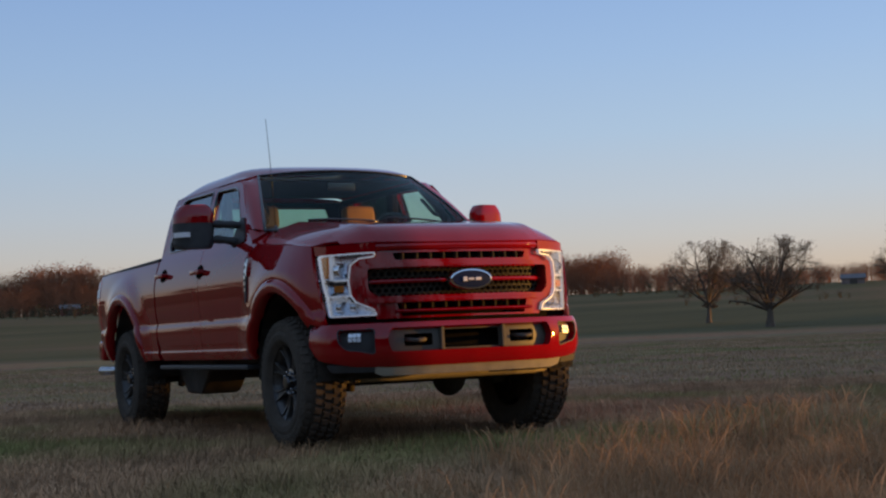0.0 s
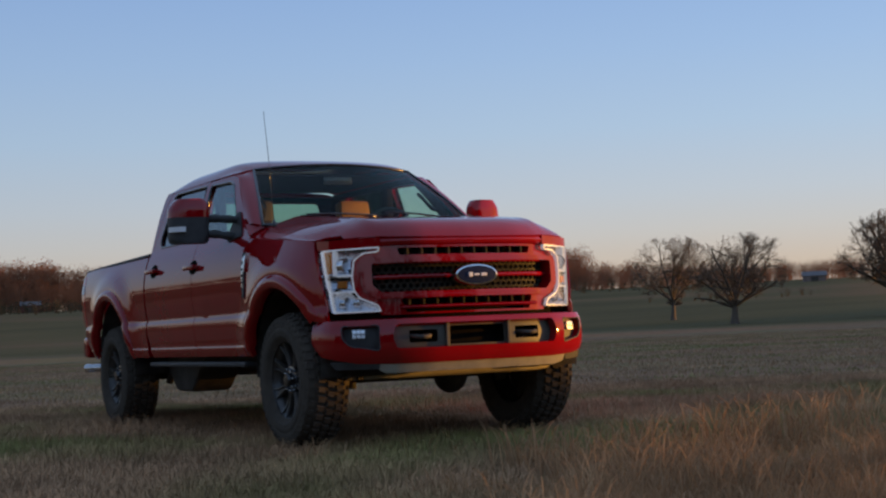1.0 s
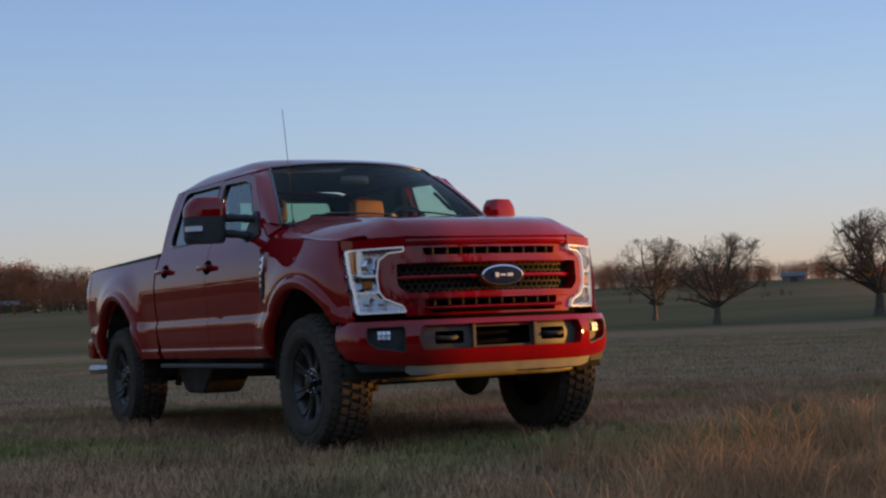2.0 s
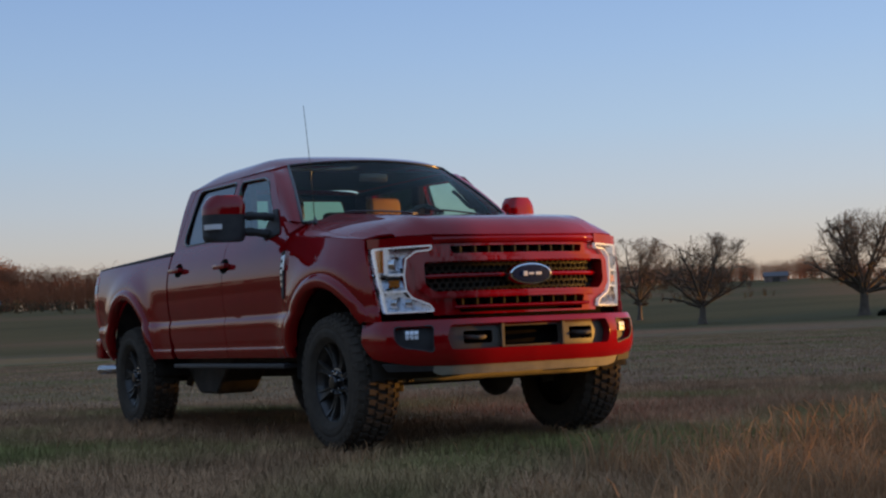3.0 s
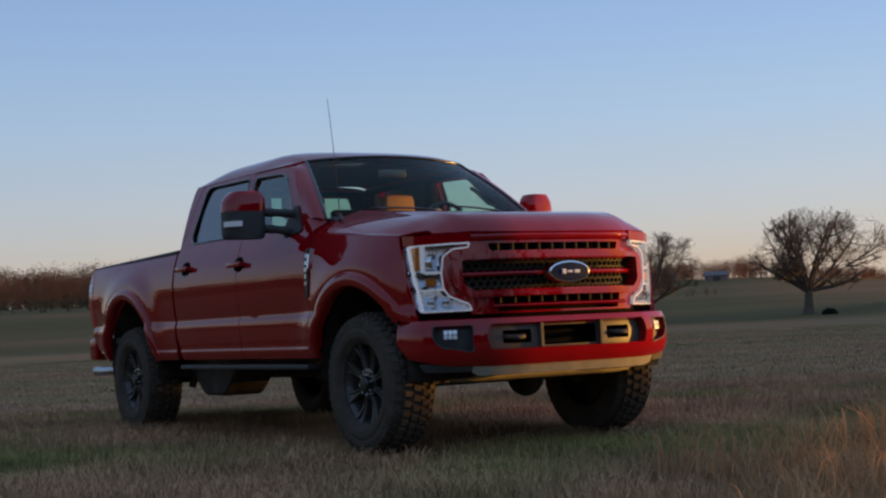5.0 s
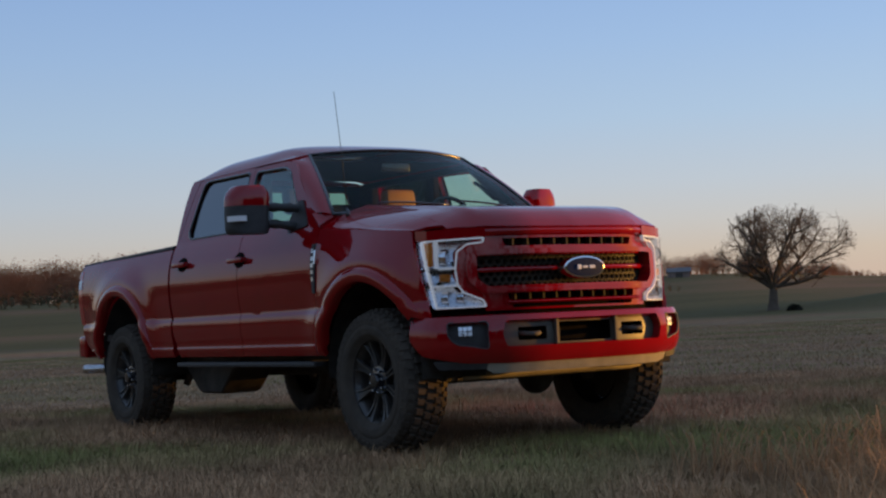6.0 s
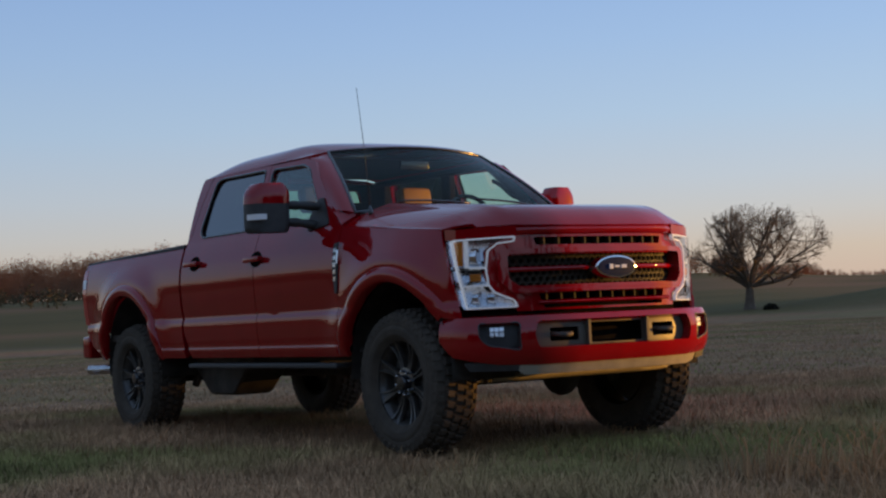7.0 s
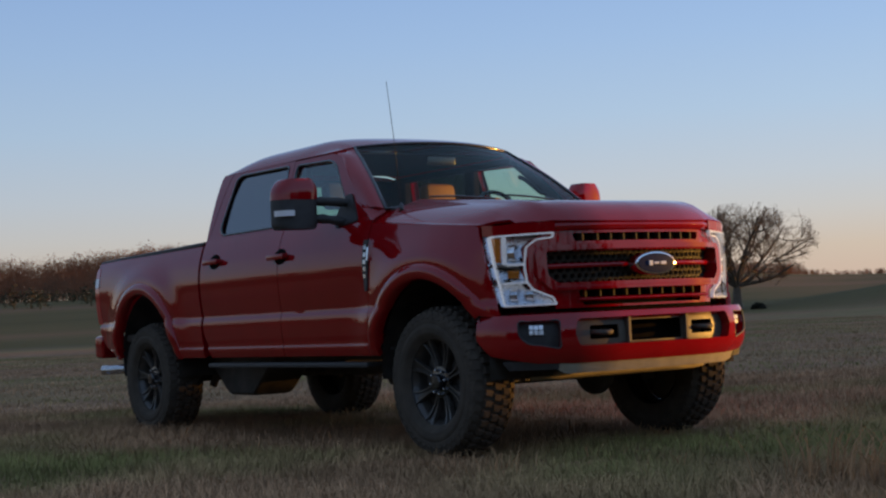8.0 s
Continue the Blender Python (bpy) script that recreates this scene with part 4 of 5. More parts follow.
lay("valance", panel(rounded([(-0.66, 0.535), (0.72, 0.535), (0.70, 0.485), (0.62, 0.468), (-0.62, 0.468), (-0.66, 0.49)], 0.01), [], val, 0.02, cuts(-0.7, 0.7, 24), [0.48, 0.5, 0.52]), M_GREY, truck, "grey plastic valance under the bumper")
lay("valance_corner", panel(rounded([(-0.93, 0.55), (-0.655, 0.54), (-0.655, 0.495), (-0.90, 0.50)], 0.01), [], val, 0.02, cuts(-0.93, -0.65, 8), ()), M_BLACK, truck, "black valance corner")
lay("valance_corner", panel(rounded([(0.93, 0.55), (0.725, 0.54), (0.725, 0.495), (0.90, 0.50)], 0.01), [], val, 0.02, cuts(0.72, 0.93, 8), ()), M_BLACK, truck, "black valance corner")
bm = bmesh.new()
tube(bm, [(-0.80, -0.40, 0.452), (-0.4, -0.42, 0.448), (0.5, -0.42, 0.448), (0.8, -0.38, 0.45)], 0.028, 10)
part("steering_link", bm, M_GREY, truck, "grey steel steering link")
bm = bmesh.new()
for x in (-0.74, -0.66):
    box(bm, (x - 0.022, -0.46, 0.425), (x + 0.022, -0.38, 0.475), 0.008, 1)
part("link_clamp", bm, M_CHASSIS, truck, "dark steel link clamp")
bm = bmesh.new()
tube(bm, [(-0.72, 0, 0.437), (0.72, 0, 0.437)], 0.05, 12)
part("front_axle", bm, M_CHASSIS, truck)
bm = bmesh.new()
tube(bm, [(-0.74, 4.06, 0.437), (0.74, 4.06, 0.437)], 0.055, 12)
part("rear_axle", bm, M_CHASSIS, truck)
for y, x, r in ((0.0, 0.25, 0.15), (4.06, 0.0, 0.17)):
    bm = bmesh.new()
    bmesh.ops.create_uvsphere(bm, u_segments=20, v_segments=12, radius=r)
    bmesh.ops.transform(bm, matrix=Matrix.Translation((x, y, 0.43)) @ Matrix.Diagonal((0.8, 0.9, 1, 1)), verts=bm.verts)
    part("differential", bm, M_CHASSIS, truck)
for sx in (-1, 1):
    part("frame_rail", boxed((sx * 0.46 - 0.045, -0.70, 0.55), (sx * 0.46 + 0.045, 5.05, 0.70), 0.01, 1), M_CHASSIS, truck)
    bm = bmesh.new()
    box(bm, (sx * 0.955 - 0.055, 0.72, 0.525), (sx * 0.955 + 0.055, 2.95, 0.560), 0.014, 2)
    for y in (0.95, 1.85, 2.75):
        box(bm, (sx * 0.70 - 0.22, y - 0.025, 0.53), (sx * 0.70 + 0.22, y + 0.025, 0.555))
    part("running_board", bm, M_BLACK, truck, "black running board")
    bm = bmesh.new()
    for k in range(5):
        tube(bm, curve_pts([(sx * (0.50), 3.35, 0.56), (sx * 0.50, 4.06, 0.40 + 0.018 * k), (sx * 0.50, 4.80, 0.58)], 8), 0.016, 6)
    part("leaf_spring", bm, M_CHASSIS, truck)
    bm = bmesh.new()
    tube(bm, [(sx * 0.60, 3.70, 0.36), (sx * 0.52, 3.45, 0.85)], 0.032, 10)
    part("shock_absorber", bm, M_CHASSIS, truck)
    bm = bmesh.new()
    tube(bm, [(sx * 0.58, -0.12, 0.36), (sx * 0.50, -0.05, 0.95)], 0.04, 10)
    part("shock_absorber", bm, M_CHASSIS, truck)
# cab floor, transmission, fuel tank, transfer case, prop shaft
part("cab_floor", boxed((-0.93, 0.62, 0.60), (0.93, 3.02, 0.66), 0.02, 1), M_CHASSIS, truck)
part("firewall", boxed((-0.90, 0.60, 0.62), (0.90, 0.66, 1.46), 0.01, 1), M_CHASSIS, truck)
part("engine_block", boxed((-0.45, -0.45, 0.52), (0.45, 0.58, 1.20), 0.06, 2), M_CHASSIS, truck)
bm = bmesh.new()
box(bm, (-0.66, 2.50, 0.29), (-0.30, 3.72, 0.62), 0.05, 3)
for v in bm.verts:
    v.co.y = 3.12 + (v.co.y - 3.12) * (1 - 0.70 * (1 - (v.co.z - 0.29) / 0.33))
part("fuel_tank", bm, M_CHASSIS, truck, "black moulded fuel tank")
bm = bmesh.new()
box(bm, (-0.30, 0.70, 0.42), (0.30, 1.35, 0.62), 0.06, 2)
box(bm, (-0.22, 1.35, 0.38), (0.35, 1.75, 0.6), 0.07, 2)
part("transfer_case", bm, M_CHASSIS, truck)
bm = bmesh.new()
tube(bm, [(0.05, 1.7, 0.47), (0.0, 3.95, 0.44)], 0.05, 12)
part("drive_shaft", bm, M_CHASSIS, truck)
for y in (0.80, 1.05, 3.15, 3.3):
    bm = bmesh.new()
    tube(bm, [(-0.62, y, 0.60), (-0.62, y, 0.47 + 0.05 * (y > 2)), (-0.58, y + 0.03, 0.40)], [0.03, 0.035, 0.02], 8)
    part("suspension_bracket", bm, M_CHASSIS, truck)
# bed interior and tail
part("bed_floor", boxed((-0.93, 3.08, 0.74), (0.93, 5.06, 0.80), 0.01, 1), M_CHASSIS, truck)
part("bed_front_wall", boxed((-0.93, 3.07, 0.74), (0.93, 3.12, 1.44), 0.01, 1), M_RED, truck)
part("tailgate", boxed((-0.80, 5.03, 0.82), (0.80, 5.11, 1.43), 0.025, 3), M_RED, truck)
for sx in (-1, 1):
    def tl(u, v, d, sx=sx):
        return (sx * (half(5.08, v) + 0.004 - d), u, v)
    lamp = lay("tail_lamp", panel(rounded([(5.035, 0.90), (5.125, 0.90), (5.128, 1.385), (5.06, 1.385)], 0.02), [], tl, 0.12, cuts(5.04, 5.12, 4), cuts(0.9, 1.38, 8)), M_TAIL, truck, "tall red tail lamp")
    lay("lamp_reverse", panel(rounded([(5.05, 1.22), (5.12, 1.22), (5.12, 1.30), (5.05, 1.30)], 0.01), [], lambda u, v, d, sx=sx: (sx * (half(5.08, v) + 0.008 - d), u, v), 0.01, (), ()), M_WHITE, lamp, "white reversing lamp")
bm = bmesh.new()
box(bm, (-0.95, 5.12, 0.60), (0.95, 5.30, 0.80), 0.04, 3)
part("rear_bumper", bm, M_RED, truck, "red rear bumper")
bm = bmesh.new()
p = [(-0.60, 4.45, 0.56), (-0.72, 4.62, 0.53), (-0.90, 4.82, 0.508), (-1.00, 4.99, 0.505)]
tube(bm, curve_pts(p, 5), 0.042, 20, False)
bmesh.ops.solidify(bm, geom=bm.faces[:], thickness=0.004)
part("exhaust_tip", bm, M_CHROME, truck, "polished chrome exhaust tip")

# ---- doors: handles, mirrors, badge; antenna ----
def build_side_trim(sx):
    doors = [o for o in truck.children if o.name.split(".")[0] in ("front_door", "rear_door") and o.data.vertices[0].co.x * sx > 0]
    for door in doors:
        y, z = (1.79, 1.295) if door.name.startswith("front") else (2.80, 1.317)
        x = half(y, z)
        # near-black disc on the door skin, painted as the shade of a handle recess
        bm = bmesh.new()
        rows = []
        for r, dx in ((1.0, -0.002), (0.95, 0.002), (0.85, 0.003), (0.5, 0.003), (0.02, 0.003)):
            rows.append([bm.verts.new((sx * (half(y + 0.085 * r * math.cos(a), z + 0.056 * r * math.sin(a)) + dx + 0.003), y + 0.085 * r * math.cos(a), z + 0.056 * r * math.sin(a))) for a in np.linspace(0, math.tau, 28, endpoint=False)])
        for p, q in zip(rows, rows[1:]):
            for k in range(28):
                bm.faces.new((p[k], p[(k + 1) % 28], q[(k + 1) % 28], q[k]))
        bm.faces.new(rows[-1])
        bmesh.ops.recalc_face_normals(bm, faces=bm.faces)
        for v in bm.verts:
            v.co.x += sx * 0.001
        part("handle_bowl", bm, M_VOID, door, "near-black disc standing in for the handle recess's shade", 60)
        bm = bmesh.new()
        box(bm, (sx * (x + 0.040) - 0.012, y - 0.115, z - 0.022), (sx * (x + 0.040) + 0.012, y + 0.115, z + 0.018), 0.010, 2)
        for dy in (-0.095, 0.085):
            box(bm, (min(sx * x, sx * (x + 0.035)), y + dy - 0.02, z - 0.016), (max(sx * x, sx * (x + 0.035)), y + dy + 0.02, z + 0.014), 0.005, 1)
        part("door_handle", bm, M_RED, door)
    # badge on the fender
    o = rounded([(0.655, 1.01), (0.688, 1.01), (0.705, 1.18), (0.70, 1.335), (0.635, 1.335), (0.632, 1.25)], 0.008)
    pl = lay("fender_badge", panel(o, [], on_side(sx, -0.010), 0.012, (), cuts(1.01, 1.33, 6)), M_BLACK, truck, "dark fender badge with chrome edge")
    o = rounded([(0.628, 1.20), (0.642, 1.20), (0.648, 1.335), (0.624, 1.338)], 0.004)
    lay("badge_edge", panel(o, [], on_side(sx, -0.018), 0.018, (), cuts(1.2, 1.33, 4)), M_CHROME, pl, "chrome badge edge")
    for z in (1.09, 1.135, 1.18, 1.225, 1.275):
        lay("badge_bar", panel([(0.658, z), (0.69, z), (0.69, z + 0.028), (0.658, z + 0.028)], [], on_side(sx, -0.014), 0.006, (), ()), M_STEEL, pl, "pale raised bar")
    # towing mirror
    door = [d for d in doors if d.name.startswith("front")][0]
    def shell(z0, z1, grow):
        bm = bmesh.new()
        rows = []
        for t in np.linspace(0, 1, 13):
            z = z0 + (z1 - z0) * t
            ring = []
            q = (z - 1.435) / 0.325
            top = 1 - max(q - 0.72, 0) ** 2 * 4.2
            bot = 1 - max(0.12 - q, 0) ** 2 * 9
            w = 0.142 * top * bot * grow
            cxm = 1.245 - 0.02 * max(q - 0.5, 0)
            for k in range(28):
                a = k * math.tau / 28
                ca, sa = math.cos(a), math.sin(a)
                px = cxm + w * math.copysign(abs(ca) ** 0.55, ca)
                depth = (0.115 if sa < 0 else 0.045) * grow * (0.75 + 0.25 * top)
                py = 1.135 + 0.05 * (px - 1.10) / 0.29 + depth * math.copysign(abs(sa) ** 0.75, sa)
                ring.append(bm.verts.new((sx * px, py, z)))
            rows.append(ring)
        for p, q2 in zip(rows, rows[1:]):
            for k in range(28):
                bm.faces.new((p[k], p[(k + 1) % 28], q2[(k + 1) % 28], q2[k]))
        bm.faces.new(rows[0]), bm.faces.new(rows[-1])
        bmesh.ops.recalc_face_normals(bm, faces=bm.faces)
        return bm
    part("mirror_housing", shell(1.435, 1.64, 1.0), M_BLACK, door, "black towing mirror housing", 50)
    part("mirror_cap", shell(1.625, 1.76, 1.02), M_RED, door, "red mirror cap", 50)
    bm = bmesh.new()
    box(bm, (min(sx * 1.13, sx * 1.36), 1.182, 1.46), (max(sx * 1.13, sx * 1.36), 1.192, 1.73), 0.004, 1)
    part("mirror_glass", bm, M_CHROME, door, "mirror glass")
    bm = bmesh.new()
    keys = [(sx * 1.30, 1.035, 1.535), (sx * 1.355, 1.06, 1.535), (sx * 1.398, 1.13, 1.535)]
    rows = []
    for p in curve_pts(keys, 5):
        rows.append([bm.verts.new((p.x + sx * dx, p.y - dy, p.z + dz)) for dx, dy, dz in ((-0.004, -0.01, -0.020), (0.006, 0.012, -0.018), (0.006, 0.012, 0.018), (-0.004, -0.01, 0.020))])
    for p, q in zip(rows, rows[1:]):
        for k in range(4):
            bm.faces.new((p[k], p[(k + 1) % 4], q[(k + 1) % 4], q[k]))
    bm.faces.new(rows[0]), bm.faces.new(rows[-1])
    bmesh.ops.recalc_face_normals(bm, faces=bm.faces)
    part("mirror_lamp", bm, M_WHITE, door, "pale clearance lamp on the mirror")
    for z, z2 in ((1.615, 1.60), (1.50, 1.475)):
        bm = bmesh.new()
        tube(bm, curve_pts([(sx * 0.90, 1.03, z2), (sx * 0.97, 1.04, z2 + 0.006), (sx * 1.06, 1.08, z), (sx * 1.16, 1.11, z)], 4), [0.034, 0.03, 0.028, 0.028] * 3 + [0.028], 10)
        for v in bm.verts:
            v.co.y = 1.07 + (v.co.y - 1.07) * 1.2
        part("mirror_arm", bm, M_BLACK, door, "black mirror arm")
    def sail(u, v, d):
        return (sx * (half(u, v) + 0.012 - d), u, v)
    lay("mirror_mount", panel(rounded([(0.84, 1.47), (1.10, 1.44), (1.12, 1.53), (1.04, 1.65), (0.97, 1.66)], 0.02), [], sail, 0.02, cuts(0.85, 1.1, 4), cuts(1.45, 1.65, 4)), M_BLACK, door, "black mirror mount")


for sx in (-1, 1):
    build_side_trim(sx)
bm = bmesh.new()
tube(bm, [(-0.82, 0.52, 1.47), (-0.82, 0.52, 1.53), (-0.825, 0.52, 1.56)], [0.02, 0.016, 0.006], 12)
tube(bm, [(-0.825, 0.52, 1.55), (-0.832, 0.55, 1.95), (-0.845, 0.59, 2.34)], [0.0032, 0.0026, 0.002], 6)
part("antenna", bm, M_GLOSS, truck, "thin black whip antenna")

# ---- cab interior ----
def soft_box(lo, hi, r):
    return boxed(lo, hi, r, 3)


bm = bmesh.new()
box(bm, (-0.84, 0.72, 1.02), (0.84, 1.12, 1.49), 0.08, 3)
part("dashboard", bm, M_DARKCLOTH, truck, "dark dashboard")
for x in (-0.43, 0.43):
    seat = part("front_seat", soft_box((x - 0.27, 1.46, 0.72), (x + 0.27, 2.01, 0.98), 0.07), M_DARKCLOTH, truck, "dark seat with tan headrest")
    bm = boxed((-0.26, -0.06, 0), (0.26, 0.09, 0.70), 0.07, 3, pose(x, 1.92, 0.92, -14))
    part("backrest", bm, M_DARKCLOTH, seat)
    bm = boxed((-0.14, -0.05, 0), (0.14, 0.06, 0.19), 0.045, 3, pose(x, 1.86, 1.635, -8))
    # passenger headrest gets the darkened leather; its shade is in the colour
    part("headrest", bm, M_TAN if x > 0 else M_TAN_SHADED, seat, "tan leather headrest" if x > 0 else "leather headrest with shade put into its dark colour")
bench = part("rear_bench", soft_box((-0.72, 2.30, 0.72), (0.72, 2.75, 0.98), 0.06), M_DARKCLOTH, truck, "dark rear bench seat")
part("backrest", boxed((-0.72, -0.06, 0), (0.72, 0.06, 0.70), 0.06, 3, pose(0, 2.72, 0.95, -8)), M_DARKCLOTH, bench)
for x in (-0.48, 0.48):
    part("headrest", boxed((-0.13, -0.05, 0), (0.13, 0.05, 0.14), 0.04, 3, pose(x, 2.82, 1.655, -8)), M_DARKCLOTH, bench)
bm = bmesh.new()
pts = [(0.195 * math.cos(a), 0.195 * math.sin(a), 0) for a in np.linspace(0, math.tau, 33)]
tube(bm, pts, 0.016, 8, False)
for a in (0.2, math.pi - 0.2, -math.pi / 2):
    tube(bm, [(0, 0, 0.03), (0.18 * math.cos(a), 0.18 * math.sin(a), 0)], 0.016, 6)
bmesh.ops.create_uvsphere(bm, u_segments=16, v_segments=8, radius=0.07, matrix=Matrix.Translation((0, 0, 0.03)) @ Matrix.Diagonal((1, 1, 0.5, 1)))
bmesh.ops.transform(bm, matrix=pose(0.43, 1.13, 1.52, 68), verts=bm.verts)
part("steering_wheel", bm, M_GLOSS, truck, "black steering wheel")
part("rear_view_mirror", boxed((-0.12, 1.20, 1.885), (0.12, 1.23, 1.95), 0.015, 2), M_GLOSS, truck, "black rear view mirror")
part("headliner", boxed((-0.72, 1.46, 1.985), (0.72, 2.80, 2.0), 0.004, 1), M_DARKCLOTH, truck)
for sx in (-1, 1):
    def trim(u, v, d, sx=sx):
        return (sx * (half(u, v) - 0.06 - d), u, v)
    lay("door_trim", panel([(0.80, 0.66), (3.0, 0.66), (3.0, 1.50), (0.80, 1.50)], [], trim, 0.02, cuts(0.8, 3.0, 6), cuts(0.7, 1.5, 5)), M_DARKCLOTH, truck, "dark inner door trim")
    part("centre_pillar", boxed((-0.03, 1.79, 1.48), (0.03, 1.91, 1.96), 0.01, 1, Matrix.Translation((sx * 0.735, 0, 0))), M_DARKCLOTH, truck)
    part("rear_pillar_trim", boxed((-0.03, 2.70, 1.48), (0.03, 2.93, 1.96), 0.01, 1, Matrix.Translation((sx * 0.72, 0, 0))), M_DARKCLOTH, truck)
    part("roof_rail_trim", boxed((-0.03, 1.33, 1.92), (0.03, 2.85, 1.97), 0.01, 1, Matrix.Translation((sx * 0.715, 0, 0))), M_DARKCLOTH, truck)

for sx in (-1, 1):
    bm = bmesh.new()
    tube(bm, curve_pts([(sx * 0.735, 1.25, 1.81), (sx * 0.70, 1.21, 1.815), (sx * 0.69, 1.12, 1.775), (sx * 0.69, 1.03, 1.715), (sx * 0.705, 0.98, 1.675), (sx * 0.74, 0.96, 1.67)], 4), 0.014, 8)
    part("grab_handle", bm, M_DARKCLOTH, truck, "dark grab handle on the inner pillar")
    bm = bmesh.new()
    tube(bm, [(sx * 0.765, 0.90, 1.62), (sx * 0.755, 1.10, 1.78), (sx * 0.735, 1.30, 1.93)], 0.035, 8)
    part("pillar_trim", bm, M_DARKCLOTH, truck, "dark inner pillar trim")

# wipers resting on the windshield, cowl below them
for u0, u1, v1 in ((-0.62, 0.02, 0.10), (0.12, 0.80, 0.11)):
    bm = bmesh.new()
    tube(bm, [Vector(shield(u0 + (u1 - u0) * k / 8, 0.03 + v1 * math.sin(math.pi * 0.5 * (1 - k / 8)) * 0.6, -0.018)) for k in range(9)], 0.007, 6)
    part("wiper", bm, M_GLOSS, truck, "black windshield wiper")
def cowl(u, v, d):
    a, b = Vector(shield(u, 0.02, 0)), Vector((u * 0.79, 0.66 - 0.08 * abs(u) ** 2, 0))
    b.z = hood_z(b.x, b.y) - 0.012
    q = a.lerp(b, v)
    return (q.x, q.y, q.z - d)
lay("cowl", panel([(-1, 0), (1, 0), (1, 1), (-1, 1)], [], cowl, 0.01, cuts(-1, 1, 16), cuts(0, 1, 2)), M_BLACK, truck, "black plastic cowl")

# the front end sits a little proud on the driver's side
for ob in truck.children_recursive:
    if ob.type == "MESH" and not (ob.name.startswith("wheel") and "_" not in ob.name) and ob.data.users == 1:
        for v in ob.data.vertices:
            k = 1 - step(-0.35, 0.60, v.co.y)
            v.co.y -= 0.02 * (v.co.x + 0.9) * k
            v.co.x += 0.02 * step(0.2, 0.8, v.co.x) * k
    if ob.name.split(".")[0] in ("window_glass", "windshield", "rear_window"):
        ob.visible_shadow = False


# ---- trees ----
M_BARK = mat("oak_bark", (0.09, 0.07, 0.053), 0.9, color2=(0.15, 0.118, 0.09), scale=6, bump=0.6, bump_scale=30, spec=0.2)


def island_mat(name, colors, rough=0.9, patch=None, soft=None, thin=0.0, mottle=None):
    """A material whose pieces differ in tone; patch adds broad drifts of another colour over the ground."""
    m = bpy.data.materials.new(name)
    m.use_nodes = True
    n, l = m.node_tree.nodes, m.node_tree.links
    b = n["Principled BSDF"]
    b.inputs["Roughness"].default_value = rough
    b.inputs["Specular IOR Level"].default_value = 0.15
    geo = n.new("ShaderNodeNewGeometry")
    r = n.new("ShaderNodeValToRGB")
    while len(r.color_ramp.elements) < len(colors):
        r.color_ramp.elements.new(0.5)
    for k, (el, c) in enumerate(zip(r.color_ramp.elements, colors)):
        el.position, el.color = k / max(len(colors) - 1, 1), (*c, 1)
    l.new(geo.outputs["Random Per Island"], r.inputs["Fac"])
    out = r.outputs["Color"]
    if patch:
        t = n.new("ShaderNodeTexNoise")
        t.inputs["Scale"].default_value, t.inputs["Detail"].default_value = patch[0], 4
        l.new(geo.outputs["Position"], t.inputs["Vector"])
        mr = n.new("ShaderNodeMapRange")
        mr.inputs["From Min"].default_value, mr.inputs["From Max"].default_value = patch[1], patch[2]
        l.new(t.outputs["Fac"], mr.inputs["Value"])
        mx = n.new("ShaderNodeMix")
        mx.data_type = "RGBA"
        l.new(mr.outputs["Result"], mx.inputs["Factor"])
        l.new(out, mx.inputs[6])
        mx.inputs[7].default_value = (*patch[3], 1)
        out = mx.outputs[2]
    if mottle:
        # darker and paler drifts a stride or so across
        t = n.new("ShaderNodeTexNoise")
        t.inputs["Scale"].default_value, t.inputs["Detail"].default_value = mottle[0], 5
        l.new(geo.outputs["Position"], t.inputs["Vector"])
        mr = n.new("ShaderNodeMapRange")
        mr.inputs["From Min"].default_value, mr.inputs["From Max"].default_value = 0.32, 0.68
        mr.inputs["To Min"].default_value, mr.inputs["To Max"].default_value = mottle[1], mottle[2]
        l.new(t.outputs["Fac"], mr.inputs["Value"])
        sc = n.new("ShaderNodeVectorMath")
        sc.operation = "SCALE"
        l.new(out, sc.inputs[0])
        l.new(mr.outputs["Result"], sc.inputs["Scale"])
        out = sc.outputs["Vector"]
    l.new(out, b.inputs["Base Color"])
    if thin:
        # thin dry blades let light through
        tl, mx = n.new("ShaderNodeBsdfTranslucent"), n.new("ShaderNodeMixShader")
        mx.inputs[0].default_value = thin
        l.new(out, tl.inputs["Color"])
        l.new(b.outputs[0], mx.inputs[1])
        l.new(tl.outputs[0], mx.inputs[2])
        l.new(mx.outputs[0], n["Material Output"].inputs["Surface"])
    if soft:
        # small crumpled pieces shade softly, as a mass
        own, lean, unit = n.new("ShaderNodeVectorMath"), n.new("ShaderNodeVectorMath"), n.new("ShaderNodeVectorMath")
        own.operation, lean.operation, unit.operation = "SCALE", "ADD", "NORMALIZE"
        own.inputs["Scale"].default_value = soft[0]
        lean.inputs[1].default_value = soft[1]
        l.new(geo.outputs["Normal"], own.inputs[0])
        l.new(own.outputs["Vector"], lean.inputs[0])
        l.new(lean.outputs["Vector"], unit.inputs[0])
        l.new(unit.outputs["Vector"], b.inputs["Normal"])
    return m


M_TWIG = island_mat("bare_twigs", [(0.11, 0.075, 0.05), (0.19, 0.125, 0.08), (0.15, 0.10, 0.066)])


